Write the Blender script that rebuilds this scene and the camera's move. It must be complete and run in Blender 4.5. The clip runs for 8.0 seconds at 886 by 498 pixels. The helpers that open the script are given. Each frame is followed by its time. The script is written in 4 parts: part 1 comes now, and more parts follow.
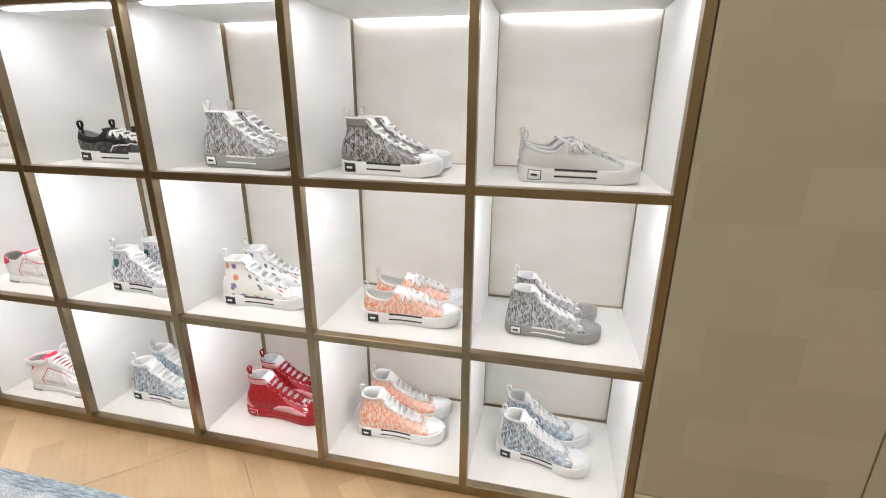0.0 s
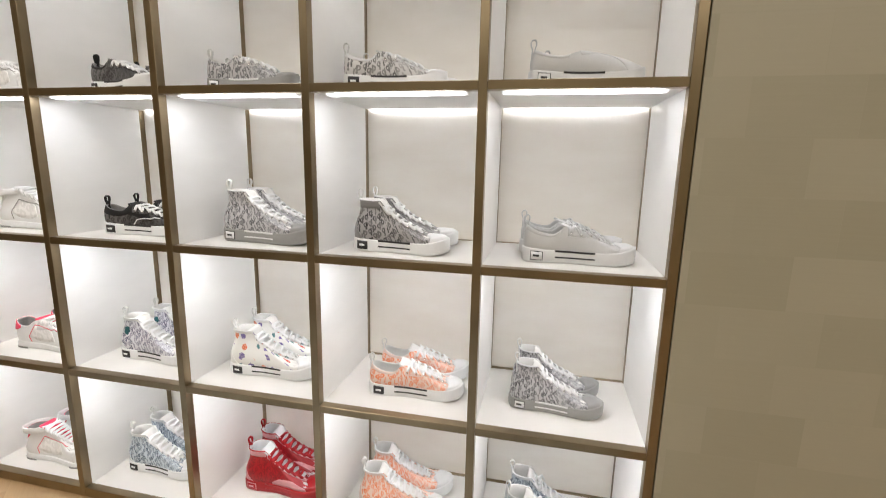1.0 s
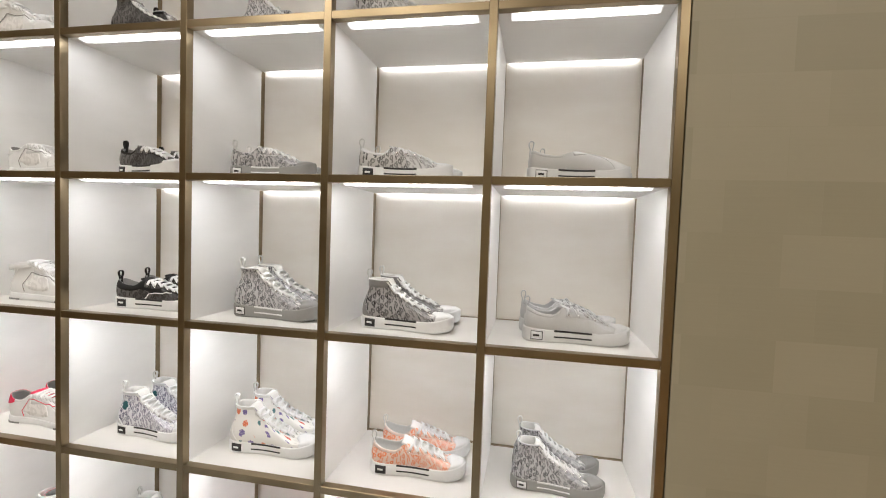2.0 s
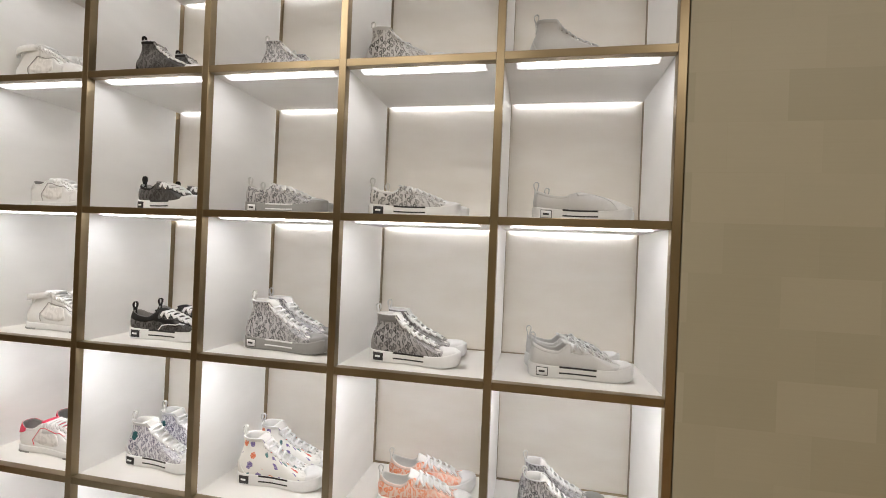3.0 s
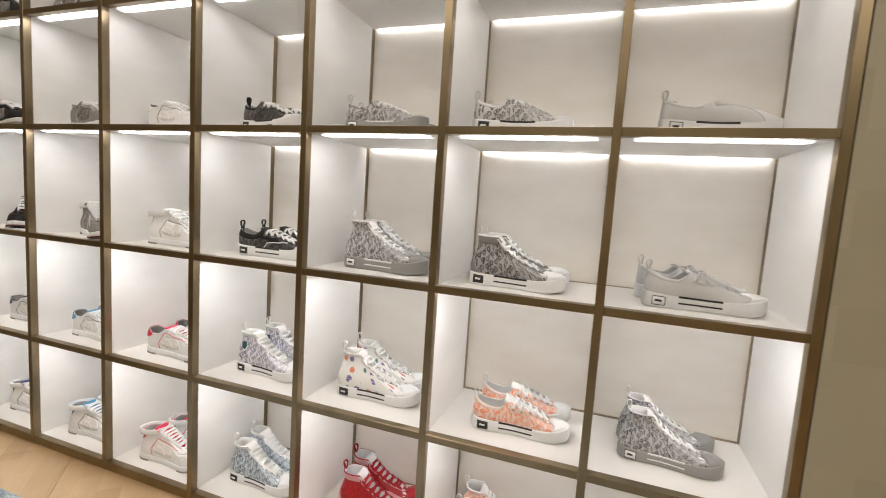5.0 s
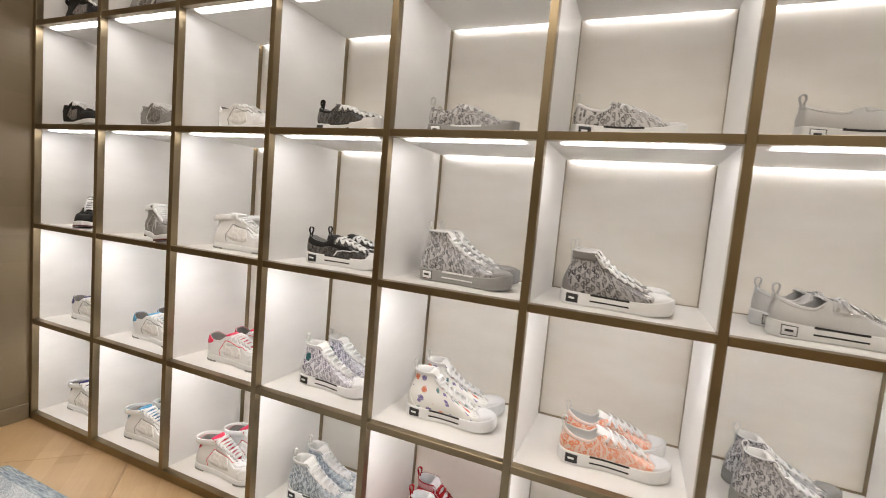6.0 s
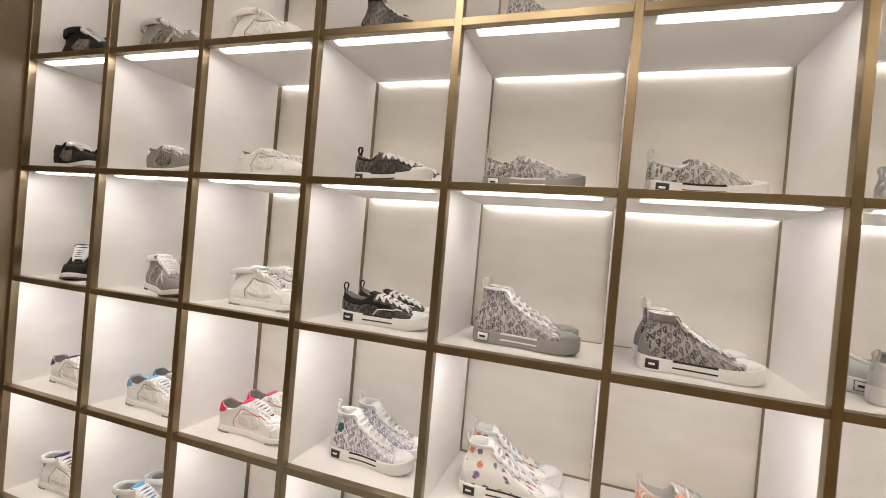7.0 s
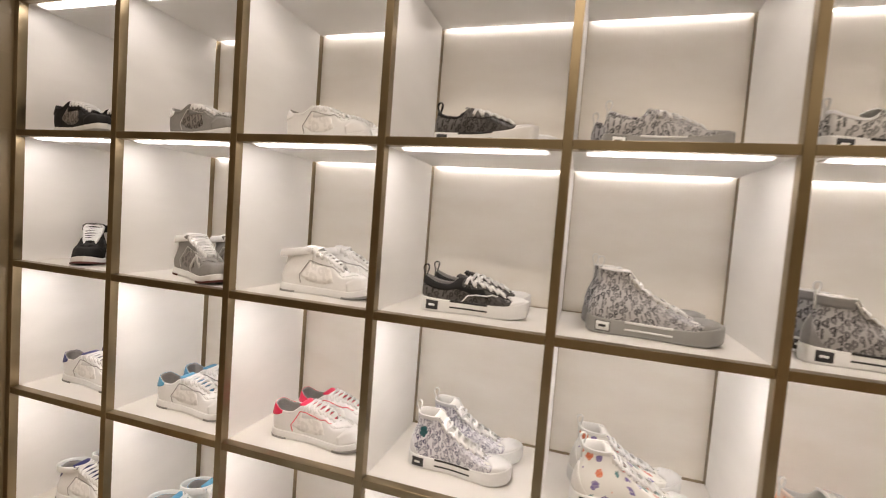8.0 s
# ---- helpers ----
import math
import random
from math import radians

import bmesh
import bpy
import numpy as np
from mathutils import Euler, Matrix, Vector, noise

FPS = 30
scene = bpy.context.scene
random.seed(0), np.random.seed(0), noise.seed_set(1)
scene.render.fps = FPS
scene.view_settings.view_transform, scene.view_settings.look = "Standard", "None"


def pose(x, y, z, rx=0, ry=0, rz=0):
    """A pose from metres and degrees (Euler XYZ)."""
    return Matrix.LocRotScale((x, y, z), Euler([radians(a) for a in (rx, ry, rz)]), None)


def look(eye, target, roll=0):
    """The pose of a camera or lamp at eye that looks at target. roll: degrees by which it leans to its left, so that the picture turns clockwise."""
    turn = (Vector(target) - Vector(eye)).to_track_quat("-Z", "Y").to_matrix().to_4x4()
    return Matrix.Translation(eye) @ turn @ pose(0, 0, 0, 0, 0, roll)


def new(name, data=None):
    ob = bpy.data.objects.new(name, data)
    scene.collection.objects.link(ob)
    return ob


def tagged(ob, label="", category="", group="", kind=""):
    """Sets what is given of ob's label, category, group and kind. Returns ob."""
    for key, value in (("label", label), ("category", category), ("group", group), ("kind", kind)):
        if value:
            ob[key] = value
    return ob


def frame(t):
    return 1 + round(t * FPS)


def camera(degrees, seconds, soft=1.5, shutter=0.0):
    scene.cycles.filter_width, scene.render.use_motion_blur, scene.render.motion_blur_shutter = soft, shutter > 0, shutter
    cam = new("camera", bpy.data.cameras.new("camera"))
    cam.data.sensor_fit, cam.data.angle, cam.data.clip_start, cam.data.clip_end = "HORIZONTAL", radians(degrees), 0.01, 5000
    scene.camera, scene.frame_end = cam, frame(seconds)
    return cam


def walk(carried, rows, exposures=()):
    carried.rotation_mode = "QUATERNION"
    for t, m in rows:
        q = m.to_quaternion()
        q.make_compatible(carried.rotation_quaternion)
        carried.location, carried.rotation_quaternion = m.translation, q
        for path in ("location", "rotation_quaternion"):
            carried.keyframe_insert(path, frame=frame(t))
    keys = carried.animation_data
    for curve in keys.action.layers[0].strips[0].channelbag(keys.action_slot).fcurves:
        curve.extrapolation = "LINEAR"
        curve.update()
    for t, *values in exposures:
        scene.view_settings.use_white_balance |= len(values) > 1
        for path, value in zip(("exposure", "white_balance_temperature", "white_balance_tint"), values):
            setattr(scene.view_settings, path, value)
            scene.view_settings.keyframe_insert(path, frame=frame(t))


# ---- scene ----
cam = camera(88.4, 8.0, soft=0.95, shutter=0.3)
PATH = [
    (0, (2.682, -0.973, 1.033), (2.261, 0.881, 0.412), 0.4),
    (0.5, (2.676, -0.995, 1.059), (2.243, 0.892, 0.558), 0.8),
    (1, (2.666, -1.022, 1.091), (2.242, 0.897, 0.717), 1.2),
    (1.5, (2.659, -1.062, 1.108), (2.241, 0.884, 0.911), 1.8),
    (2, (2.633, -1.097, 1.138), (2.249, 0.863, 1.048), 2.0),
    (3.3, (2.624, -1.136, 1.181), (2.205, 0.82, 1.19), 2.5),
    (3.5, (2.62, -1.129, 1.176), (2.181, 0.822, 1.173), 2.7),
    (4, (2.6, -1.126, 1.149), (2.099, 0.808, 1.062), 2.7),
    (4.5, (2.569, -1.126, 1.107), (1.996, 0.783, 0.94), 3.1),
    (4.7, (2.553, -1.124, 1.089), (1.945, 0.772, 0.897), 3.3),
    (5.8, (2.376, -1.068, 1.062), (1.608, 0.768, 0.868), 4.9),
    (6, (2.333, -1.084, 1.062), (1.56, 0.753, 0.892), 5.1),
    (6.5, (2.187, -1.085, 1.078), (1.452, 0.773, 0.992), 5.2),
    (7, (2.066, -1.081, 1.106), (1.412, 0.809, 1.089), 5.0),
    (7.5, (1.914, -1.032, 1.104), (1.305, 0.873, 1.077), 4.7),
    (8, (1.728, -0.977, 1.075), (1.146, 0.933, 0.964), 4.4),
]
EXPOSURES = [(0.0, 0.30, 6000, 10), (0.5, 0.22, 6000, 10), (1.0, 0.18, 6100, 10), (1.5, 0.10, 6150, 10), (2.0, 0.05, 6200, 10), (3.5, 0.0, 6250, 11),
             (4.5, 0.02, 6350, 11), (6.5, -0.03, 6550, 13), (8.0, -0.05, 6950, 16)]
walk(cam, [(t, look(eye, target, roll)) for t, eye, target, roll in PATH], EXPOSURES)

# ---- light ----
LED, ROOM = 15.8, 11.5
world = bpy.data.worlds.new("room_air")
scene.world = world
world.use_nodes = True
world.node_tree.nodes["Background"].inputs[0].default_value = (1.0, 0.85, 0.65, 1)
world.node_tree.nodes["Background"].inputs[1].default_value = 0.02


# no lamp is seen overhead; these are added to fill the room with light
def room_fill_lamp(x, y, power, size):
    lamp = bpy.data.lights.new("room_fill_lamp", "AREA")
    lamp.shape, lamp.size, lamp.energy, lamp.color = "DISK", size, power, (1.0, 0.90, 0.76)
    ob = new("room_fill_lamp", lamp)
    ob.matrix_world = pose(x, y, 2.755)
    return ob


# fill spots chosen to brighten the wall, the shoes and the left-hand bronze
for lx, ly in ((0.9, -1.9), (1.7, -2.0), (1.2, -1.3), (4.0, -1.9), (4.7, -2.2), (2.2, -3.0), (3.8, -3.0)):
    room_fill_lamp(lx, ly, ROOM, 0.16)

# ---- measures of the shelving ----
P, H, Z0, BAR, DEPTH = 0.42, 0.4116, 0.022, 0.020, 0.370
COLS, ROWS = 7, 5


# ---- materials ----
def mat(name, col=(0.8, 0.8, 0.8), rough=0.5, metal=0.0, emit=0.0, sub=0.0):
    m = bpy.data.materials.new(name)
    m.use_nodes = True
    b = m.node_tree.nodes["Principled BSDF"]
    b.inputs["Base Color"].default_value = (*col, 1)
    b.inputs["Roughness"].default_value = rough
    b.inputs["Metallic"].default_value = metal
    if emit:
        b.inputs["Emission Color"].default_value = (*col, 1)
        b.inputs["Emission Strength"].default_value = emit
    return m


class Net:
    """Short hand for building a node tree."""
    def __init__(self, m):
        self.t = m.node_tree
        self.bsdf = self.t.nodes["Principled BSDF"]

    def node(self, kind, **sets):
        n = self.t.nodes.new(kind)
        for k, v in sets.items():
            if k == "op":
                n.operation = v
            elif k == "blend":
                n.data_type, n.blend_type = "RGBA", v
            elif k == "dims":
                n.noise_dimensions = v
        return n

    def link(self, a, b):
        self.t.links.new(a, b)

    def put(self, sock, v):
        if isinstance(v, bpy.types.NodeSocket):
            self.link(v, sock)
        elif isinstance(v, tuple) and len(v) == 3 and sock.type == "RGBA":
            sock.default_value = (*v, 1)
        else:
            sock.default_value = v

    def math(self, op, a, b=0.0, c=0.0):
        n = self.node("ShaderNodeMath", op=op)
        for i, v in enumerate((a, b, c)):
            self.put(n.inputs[i], v)
        return n.outputs[0]

    def mix(self, fac, a, b, blend="MIX"):
        n = self.node("ShaderNodeMix", blend=blend)
        self.put(n.inputs[0], fac)
        self.put(n.inputs[6], a)
        self.put(n.inputs[7], b)
        return n.outputs[2]

    def noise(self, vec, scale, detail=3.0, rough=0.5):
        n = self.node("ShaderNodeTexNoise")
        if vec is not None:
            self.link(vec, n.inputs["Vector"])
        n.inputs["Scale"].default_value, n.inputs["Detail"].default_value, n.inputs["Roughness"].default_value = scale, detail, rough
        return n.outputs["Fac"]

    def coords(self, which="Object"):
        return self.node("ShaderNodeTexCoord").outputs[which]

    def stretch(self, vec, loc=(0, 0, 0), rot=(0, 0, 0), scale=(1, 1, 1)):
        n = self.node("ShaderNodeMapping")
        self.link(vec, n.inputs[0])
        n.inputs[1].default_value, n.inputs[2].default_value, n.inputs[3].default_value = loc, rot, scale
        return n.outputs[0]

    def ramp(self, v, lo, hi):
        n = self.node("ShaderNodeMapRange")
        self.put(n.inputs[0], v)
        n.inputs[1].default_value, n.inputs[2].default_value = lo, hi
        return n.outputs[0]

    def bump(self, v, strength=0.2, dist=0.002):
        n = self.node("ShaderNodeBump")
        n.inputs["Strength"].default_value, n.inputs["Distance"].default_value = strength, dist
        self.link(v, n.inputs["Height"])
        self.link(n.outputs[0], self.bsdf.inputs["Normal"])

    def colour(self, v):
        self.link(v, self.bsdf.inputs["Base Color"])

    def rough(self, v):
        self.link(v, self.bsdf.inputs["Roughness"])


def bronze_metal():
    m = mat("brushed_bronze", (0.36, 0.275, 0.165), 0.34, 1.0)
    n = Net(m)
    c = n.coords()
    g = n.noise(n.stretch(c, scale=(3, 3, 500)), 1.0, 2)
    g2 = n.noise(n.stretch(c, scale=(6, 6, 6)), 1.0, 2)
    n.colour(n.mix(n.ramp(g2, 0.3, 0.7), (0.25, 0.195, 0.12), (0.35, 0.28, 0.18)))
    n.rough(n.math("MULTIPLY_ADD", g, 0.16, 0.24))
    n.bump(g, 0.06, 0.001)
    return m


def laminate(name, a, b, rough=0.45):
    m = mat(name, a, rough)
    n = Net(m)
    c = n.coords("Object")
    w = n.noise(n.stretch(c, scale=(5, 5, 14)), 1.0, 4)
    f = n.noise(c, 140.0, 2)
    n.colour(n.mix(n.ramp(w, 0.35, 0.7), a, b))
    n.rough(n.math("MULTIPLY_ADD", w, 0.2, rough - 0.1))
    n.bump(f, 0.05, 0.0005)
    return m


def wall_panel_mat(name, a, b):
    """Beige straw-like veneer laid in faint rectangular leaves."""
    m = mat(name, a, 0.5)
    n = Net(m)
    c = n.coords("Object")
    br = n.node("ShaderNodeTexBrick")
    n.link(n.stretch(c, rot=(radians(90), 0, 0), scale=(1, 1, 1)), br.inputs["Vector"])
    br.offset = 0.37
    br.inputs["Color1"].default_value, br.inputs["Color2"].default_value = (0, 0, 0, 1), (1, 1, 1, 1)
    br.inputs["Mortar"].default_value = (0.5, 0.5, 0.5, 1)
    br.inputs["Scale"].default_value = 1.0
    br.inputs["Mortar Size"].default_value = 0.0004
    br.inputs["Brick Width"].default_value, br.inputs["Row Height"].default_value = 0.19, 0.115
    big = n.noise(c, 1.7, 3)
    grain = n.noise(n.stretch(c, scale=(6, 6, 260)), 1.0, 3)
    k = n.math("ADD", n.math("MULTIPLY", br.outputs["Color"], 0.42), n.math("ADD", n.math("MULTIPLY", big, 0.5), n.math("MULTIPLY", grain, 0.22)))
    n.colour(n.mix(n.ramp(k, 0.3, 0.95), a, b))
    n.rough(n.math("MULTIPLY_ADD", grain, 0.2, 0.36))
    n.bump(grain, 0.05, 0.0006)
    return m


def oak():
    m = mat("light_oak", (0.5, 0.34, 0.19), 0.4)
    n = Net(m)
    c = n.coords("Object")
    r = n.stretch(c, rot=(0, 0, radians(45)))
    br = n.node("ShaderNodeTexBrick")
    n.link(r, br.inputs["Vector"])
    br.inputs["Color1"].default_value, br.inputs["Color2"].default_value = (0, 0, 0, 1), (1, 1, 1, 1)
    br.inputs["Mortar"].default_value = (0.35, 0.35, 0.35, 1)
    br.inputs["Scale"].default_value, br.inputs["Mortar Size"].default_value = 1.0, 0.0006
    br.inputs["Brick Width"].default_value, br.inputs["Row Height"].default_value = 0.21, 0.075
    info = n.node("ShaderNodeObjectInfo").outputs["Random"]
    grain = n.noise(n.stretch(r, scale=(9, 120, 9)), 1.0, 5, 0.6)
    cloud = n.noise(c, 5.0, 3)
    k = n.math("ADD", n.math("MULTIPLY", br.outputs["Color"], 0.35), n.math("ADD", n.math("MULTIPLY", grain, 0.4), n.math("ADD", n.math("MULTIPLY", cloud, 0.3), n.math("MULTIPLY", info, 0.12))))
    n.colour(n.mix(n.ramp(k, 0.25, 0.95), (0.32, 0.20, 0.09), (0.50, 0.35, 0.19)))
    n.rough(n.math("MULTIPLY_ADD", grain, 0.2, 0.3))
    n.bump(grain, 0.06, 0.001)
    return m


def rug_mat(name, a, b, fx, fy):
    m = mat(name, a, 0.95)
    n = Net(m)
    c = n.coords("Object")
    weave = n.noise(n.stretch(c, scale=(fx, fy, 50)), 1.0, 2)
    patch = n.noise(c, 9.0, 3)
    fine = n.noise(c, 500.0, 2)
    k = n.math("ADD", n.math("MULTIPLY", weave, 0.7), n.math("MULTIPLY", patch, 0.3))
    n.colour(n.mix(n.ramp(k, 0.38, 0.62), a, b))
    n.bump(n.math("ADD", weave, n.math("MULTIPLY", fine, 0.3)), 0.5, 0.003)
    return m


def plain(name, col, rough=0.5, fine=0.06, scale=60.0, relief=0.05):
    """One colour with slight soiling and a fine relief."""
    m = mat(name, col, rough)
    n = Net(m)
    c = n.coords("Object")
    g = n.noise(c, scale, 4)
    big = n.noise(c, 14.0, 2)
    lo = tuple(v * (1 - fine * 2) for v in col)
    n.colour(n.mix(n.ramp(n.math("MULTIPLY_ADD", g, 0.5, n.math("MULTIPLY", big, 0.5)), 0.35, 0.65), lo, col))
    n.rough(n.math("MULTIPLY_ADD", big, 0.15, rough - 0.07))
    n.bump(n.noise(c, 700.0, 2), relief, 0.0006)
    return m


def monogram(name, ground, mark, veil, amount=0.5, size=0.0138):
    """Printed mesh: slanting columns of abstract marks, a stem and a bow each, veiled by a milky film towards the toe."""
    m = mat(name, ground, 0.42)
    n = Net(m)
    uv = n.coords("UV")
    sep = n.node("ShaderNodeSeparateXYZ")
    n.link(uv, sep.inputs[0])
    u, v = sep.outputs[0], sep.outputs[1]
    wob = n.math("MULTIPLY", n.math("SUBTRACT", n.noise(uv, 160.0, 2), 0.5), 0.5)
    su = n.math("ADD", n.math("MULTIPLY_ADD", u, 1.0 / size, n.math("MULTIPLY", v, -0.10 / size)), wob)
    col = n.math("FLOOR", su)
    fu = n.math("SUBTRACT", su, col)
    sv = n.math("MULTIPLY_ADD", v, 0.58 / size, n.math("MULTIPLY", col, 0.38))
    row = n.math("FLOOR", sv)
    fv = n.math("SUBTRACT", sv, row)
    cell = n.node("ShaderNodeCombineXYZ")
    n.link(col, cell.inputs[0])
    n.link(row, cell.inputs[1])
    pick = n.node("ShaderNodeTexWhiteNoise")
    n.link(cell.outputs[0], pick.inputs["Vector"])
    chance = pick.outputs["Value"]
    flip = n.math("GREATER_THAN", pick.outputs["Color"], 0.6)
    fu = n.math("ABSOLUTE", n.math("SUBTRACT", fu, flip))
    stem = n.math("MULTIPLY", n.ramp(n.math("ABSOLUTE", n.math("SUBTRACT", fu, 0.24)), 0.20, 0.12), n.ramp(n.math("ABSOLUTE", n.math("SUBTRACT", fv, 0.5)), 0.47, 0.41))
    mid = n.math("MULTIPLY_ADD", chance, 0.50, 0.25)
    dx = n.math("DIVIDE", n.math("SUBTRACT", fu, 0.42), 0.50)
    dy = n.math("DIVIDE", n.math("SUBTRACT", fv, mid), 0.30)
    d = n.math("SQRT", n.math("ADD", n.math("MULTIPLY", dx, dx), n.math("MULTIPLY", dy, dy)))
    bow = n.math("MULTIPLY", n.ramp(n.math("ABSOLUTE", n.math("SUBTRACT", d, 0.72)), 0.36, 0.24), n.math("GREATER_THAN", chance, 0.25))
    sign = n.math("MAXIMUM", stem, bow)
    force = n.math("MULTIPLY_ADD", n.ramp(n.noise(uv, 45.0, 2), 0.35, 0.65), 0.5, 0.5)
    base = n.mix(n.math("MULTIPLY", sign, force), ground, mark)
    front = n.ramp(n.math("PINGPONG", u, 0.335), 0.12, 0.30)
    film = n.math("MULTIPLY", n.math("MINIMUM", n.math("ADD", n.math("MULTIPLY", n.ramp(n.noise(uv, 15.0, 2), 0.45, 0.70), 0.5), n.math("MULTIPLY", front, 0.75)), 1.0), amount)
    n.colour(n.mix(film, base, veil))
    n.bump(n.noise(uv, 900.0, 1), 0.12, 0.0006)
    return m


def blossom_print(name):
    """White canvas with scattered small coloured motifs."""
    m = mat(name, (0.8, 0.8, 0.78), 0.5)
    n = Net(m)
    uv = n.coords("UV")
    wob = n.node("ShaderNodeTexNoise")
    n.link(uv, wob.inputs["Vector"])
    wob.inputs["Scale"].default_value = 90.0
    add = n.node("ShaderNodeMix", blend="ADD")
    add.inputs[0].default_value = 0.016
    n.link(uv, add.inputs[6])
    n.link(wob.outputs["Color"], add.inputs[7])
    vo = n.node("ShaderNodeTexVoronoi")
    n.link(add.outputs[2], vo.inputs["Vector"])
    vo.inputs["Scale"].default_value, vo.inputs["Randomness"].default_value = 28.0, 0.6
    inside = n.ramp(vo.outputs["Distance"], 0.34, 0.31)
    hole = n.math("GREATER_THAN", n.noise(uv, 190.0, 2), 0.44)
    pal = n.node("ShaderNodeValToRGB")
    sepc = n.node("ShaderNodeSeparateColor")
    n.link(vo.outputs["Color"], sepc.inputs[0])
    n.link(sepc.outputs[0], pal.inputs[0])
    inside = n.math("MULTIPLY", inside, n.math("LESS_THAN", sepc.outputs[1], 0.68))
    pal.color_ramp.interpolation = "CONSTANT"
    els = pal.color_ramp.elements
    els[0].position, els[0].color = 0.0, (0.72, 0.16, 0.05, 1)
    els[1].position, els[1].color = 0.34, (0.16, 0.12, 0.36, 1)
    for p, c in ((0.55, (0.05, 0.20, 0.22, 1)), (0.7, (0.65, 0.08, 0.06, 1)), (0.85, (0.12, 0.26, 0.10, 1))):
        e = els.new(p)
        e.color = c
    n.colour(n.mix(n.math("MULTIPLY", inside, n.math("MULTIPLY_ADD", hole, 0.35, 0.6)), (0.80, 0.80, 0.78), pal.outputs[0]))
    n.bump(n.noise(uv, 900.0, 1), 0.12, 0.0006)
    return m


BRONZE = bronze_metal()
WHITE_BOARD = laminate("white_lacquer_board", (0.84, 0.835, 0.825), (0.88, 0.875, 0.865))
CREAM_PANEL = laminate("cream_back_panel", (0.85, 0.81, 0.745), (0.90, 0.87, 0.815), 0.5)
SHELF_BOARD = laminate("shelf_laminate", (0.76, 0.745, 0.72), (0.82, 0.805, 0.78))
DARK_WALL = wall_panel_mat("dark_brown_veneer", (0.17, 0.13, 0.075), (0.23, 0.18, 0.11))
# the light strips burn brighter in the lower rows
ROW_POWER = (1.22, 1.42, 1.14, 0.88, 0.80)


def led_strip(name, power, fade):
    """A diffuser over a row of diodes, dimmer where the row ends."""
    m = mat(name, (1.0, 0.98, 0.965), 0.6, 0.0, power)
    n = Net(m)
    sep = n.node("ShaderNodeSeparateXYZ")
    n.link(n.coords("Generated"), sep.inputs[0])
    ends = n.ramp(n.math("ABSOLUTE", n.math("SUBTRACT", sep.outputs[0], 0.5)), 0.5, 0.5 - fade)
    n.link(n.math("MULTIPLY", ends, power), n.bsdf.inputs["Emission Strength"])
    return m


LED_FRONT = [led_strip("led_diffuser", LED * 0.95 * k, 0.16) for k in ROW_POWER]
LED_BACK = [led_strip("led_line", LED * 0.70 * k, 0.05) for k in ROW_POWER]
WALL_MAT = wall_panel_mat("beige_veneer", (0.37, 0.345, 0.255), (0.46, 0.43, 0.33))
SKIRT_MAT = plain("beige_skirting", (0.55, 0.48, 0.34), 0.45)
DARK_SKIRT = plain("brown_skirting", (0.24, 0.19, 0.12), 0.45)
CEIL_MAT = plain("ceiling_paint", (0.75, 0.72, 0.66), 0.8)
OAK = oak()
RUG = rug_mat("blue_grey_weave", (0.22, 0.25, 0.28), (0.56, 0.575, 0.585), 330, 330)
RUG_EDGE = rug_mat("slate_blue_border", (0.13, 0.17, 0.21), (0.38, 0.43, 0.465), 40, 300)


# ---- mesh helpers ----
def mesh_object(name, bm, material, smooth=False):
    me = bpy.data.meshes.new(name)
    bm.to_mesh(me)
    bm.free()
    if material:
        me.materials.append(material)
    if smooth:
        me.polygons.foreach_set("use_smooth", [True] * len(me.polygons))
    return new(name, me)


def part(name, bm, material, parent, label="", smooth=False):
    ob = mesh_object(name, bm, material, smooth)
    ob.parent = parent
    if label:
        ob["label"] = label
    return ob


def box(bm, x0, x1, y0, y1, z0, z1, bevel=0.0):
    m = Matrix.LocRotScale(((x0 + x1) / 2, (y0 + y1) / 2, (z0 + z1) / 2), None, (x1 - x0, y1 - y0, z1 - z0))
    made = bmesh.ops.create_cube(bm, size=1.0, matrix=m)
    if bevel:
        edges = {e for v in made["verts"] for e in v.link_edges}
        bmesh.ops.bevel(bm, geom=list(edges), offset=bevel, segments=1, affect="EDGES")
    return bm


def boxed(*dims, bevel=0.0):
    return box(bmesh.new(), *dims, bevel=bevel)


# ---- room ----
floor = tagged(mesh_object("floor", boxed(-0.4, 5.4, -4.2, 0.6, -0.06, -0.006), OAK), "light oak parquet floor laid in large diagonal panels", "floor", kind="structure")
tagged(mesh_object("ceiling", boxed(-0.4, 5.4, -4.2, 0.6, 2.78, 2.88), CEIL_MAT), "plain off-white ceiling", "ceiling", kind="structure")
wall_w = tagged(mesh_object("wall_west", boxed(-0.30, -0.011, -4.0, 0.5, 0.0, 2.78), DARK_WALL), "dark brown veneered side wall beside the shelving", "wall", kind="structure")
tagged(mesh_object("wall_south", boxed(-0.30, 5.3, -4.2, -4.0, 0.0, 2.78), WALL_MAT), "plain beige wall", "wall", kind="structure")
tagged(mesh_object("wall_east", boxed(5.2, 5.4, -4.0, 0.5, 0.0, 2.78), WALL_MAT), "plain beige wall", "wall", kind="structure")
tagged(mesh_object("wall_back", boxed(-0.011, 5.2, 0.40, 0.5, 0.0, 2.78), WALL_MAT), "wall behind the shelving", "wall", kind="structure")
XR = COLS * P + BAR / 2 + 0.003
wall_n = tagged(mesh_object("wall_north", boxed(XR, 5.2, 0.03, 0.40, 0.0, 2.78), WALL_MAT), "beige veneer wall beside the shelving", "wall", kind="structure")
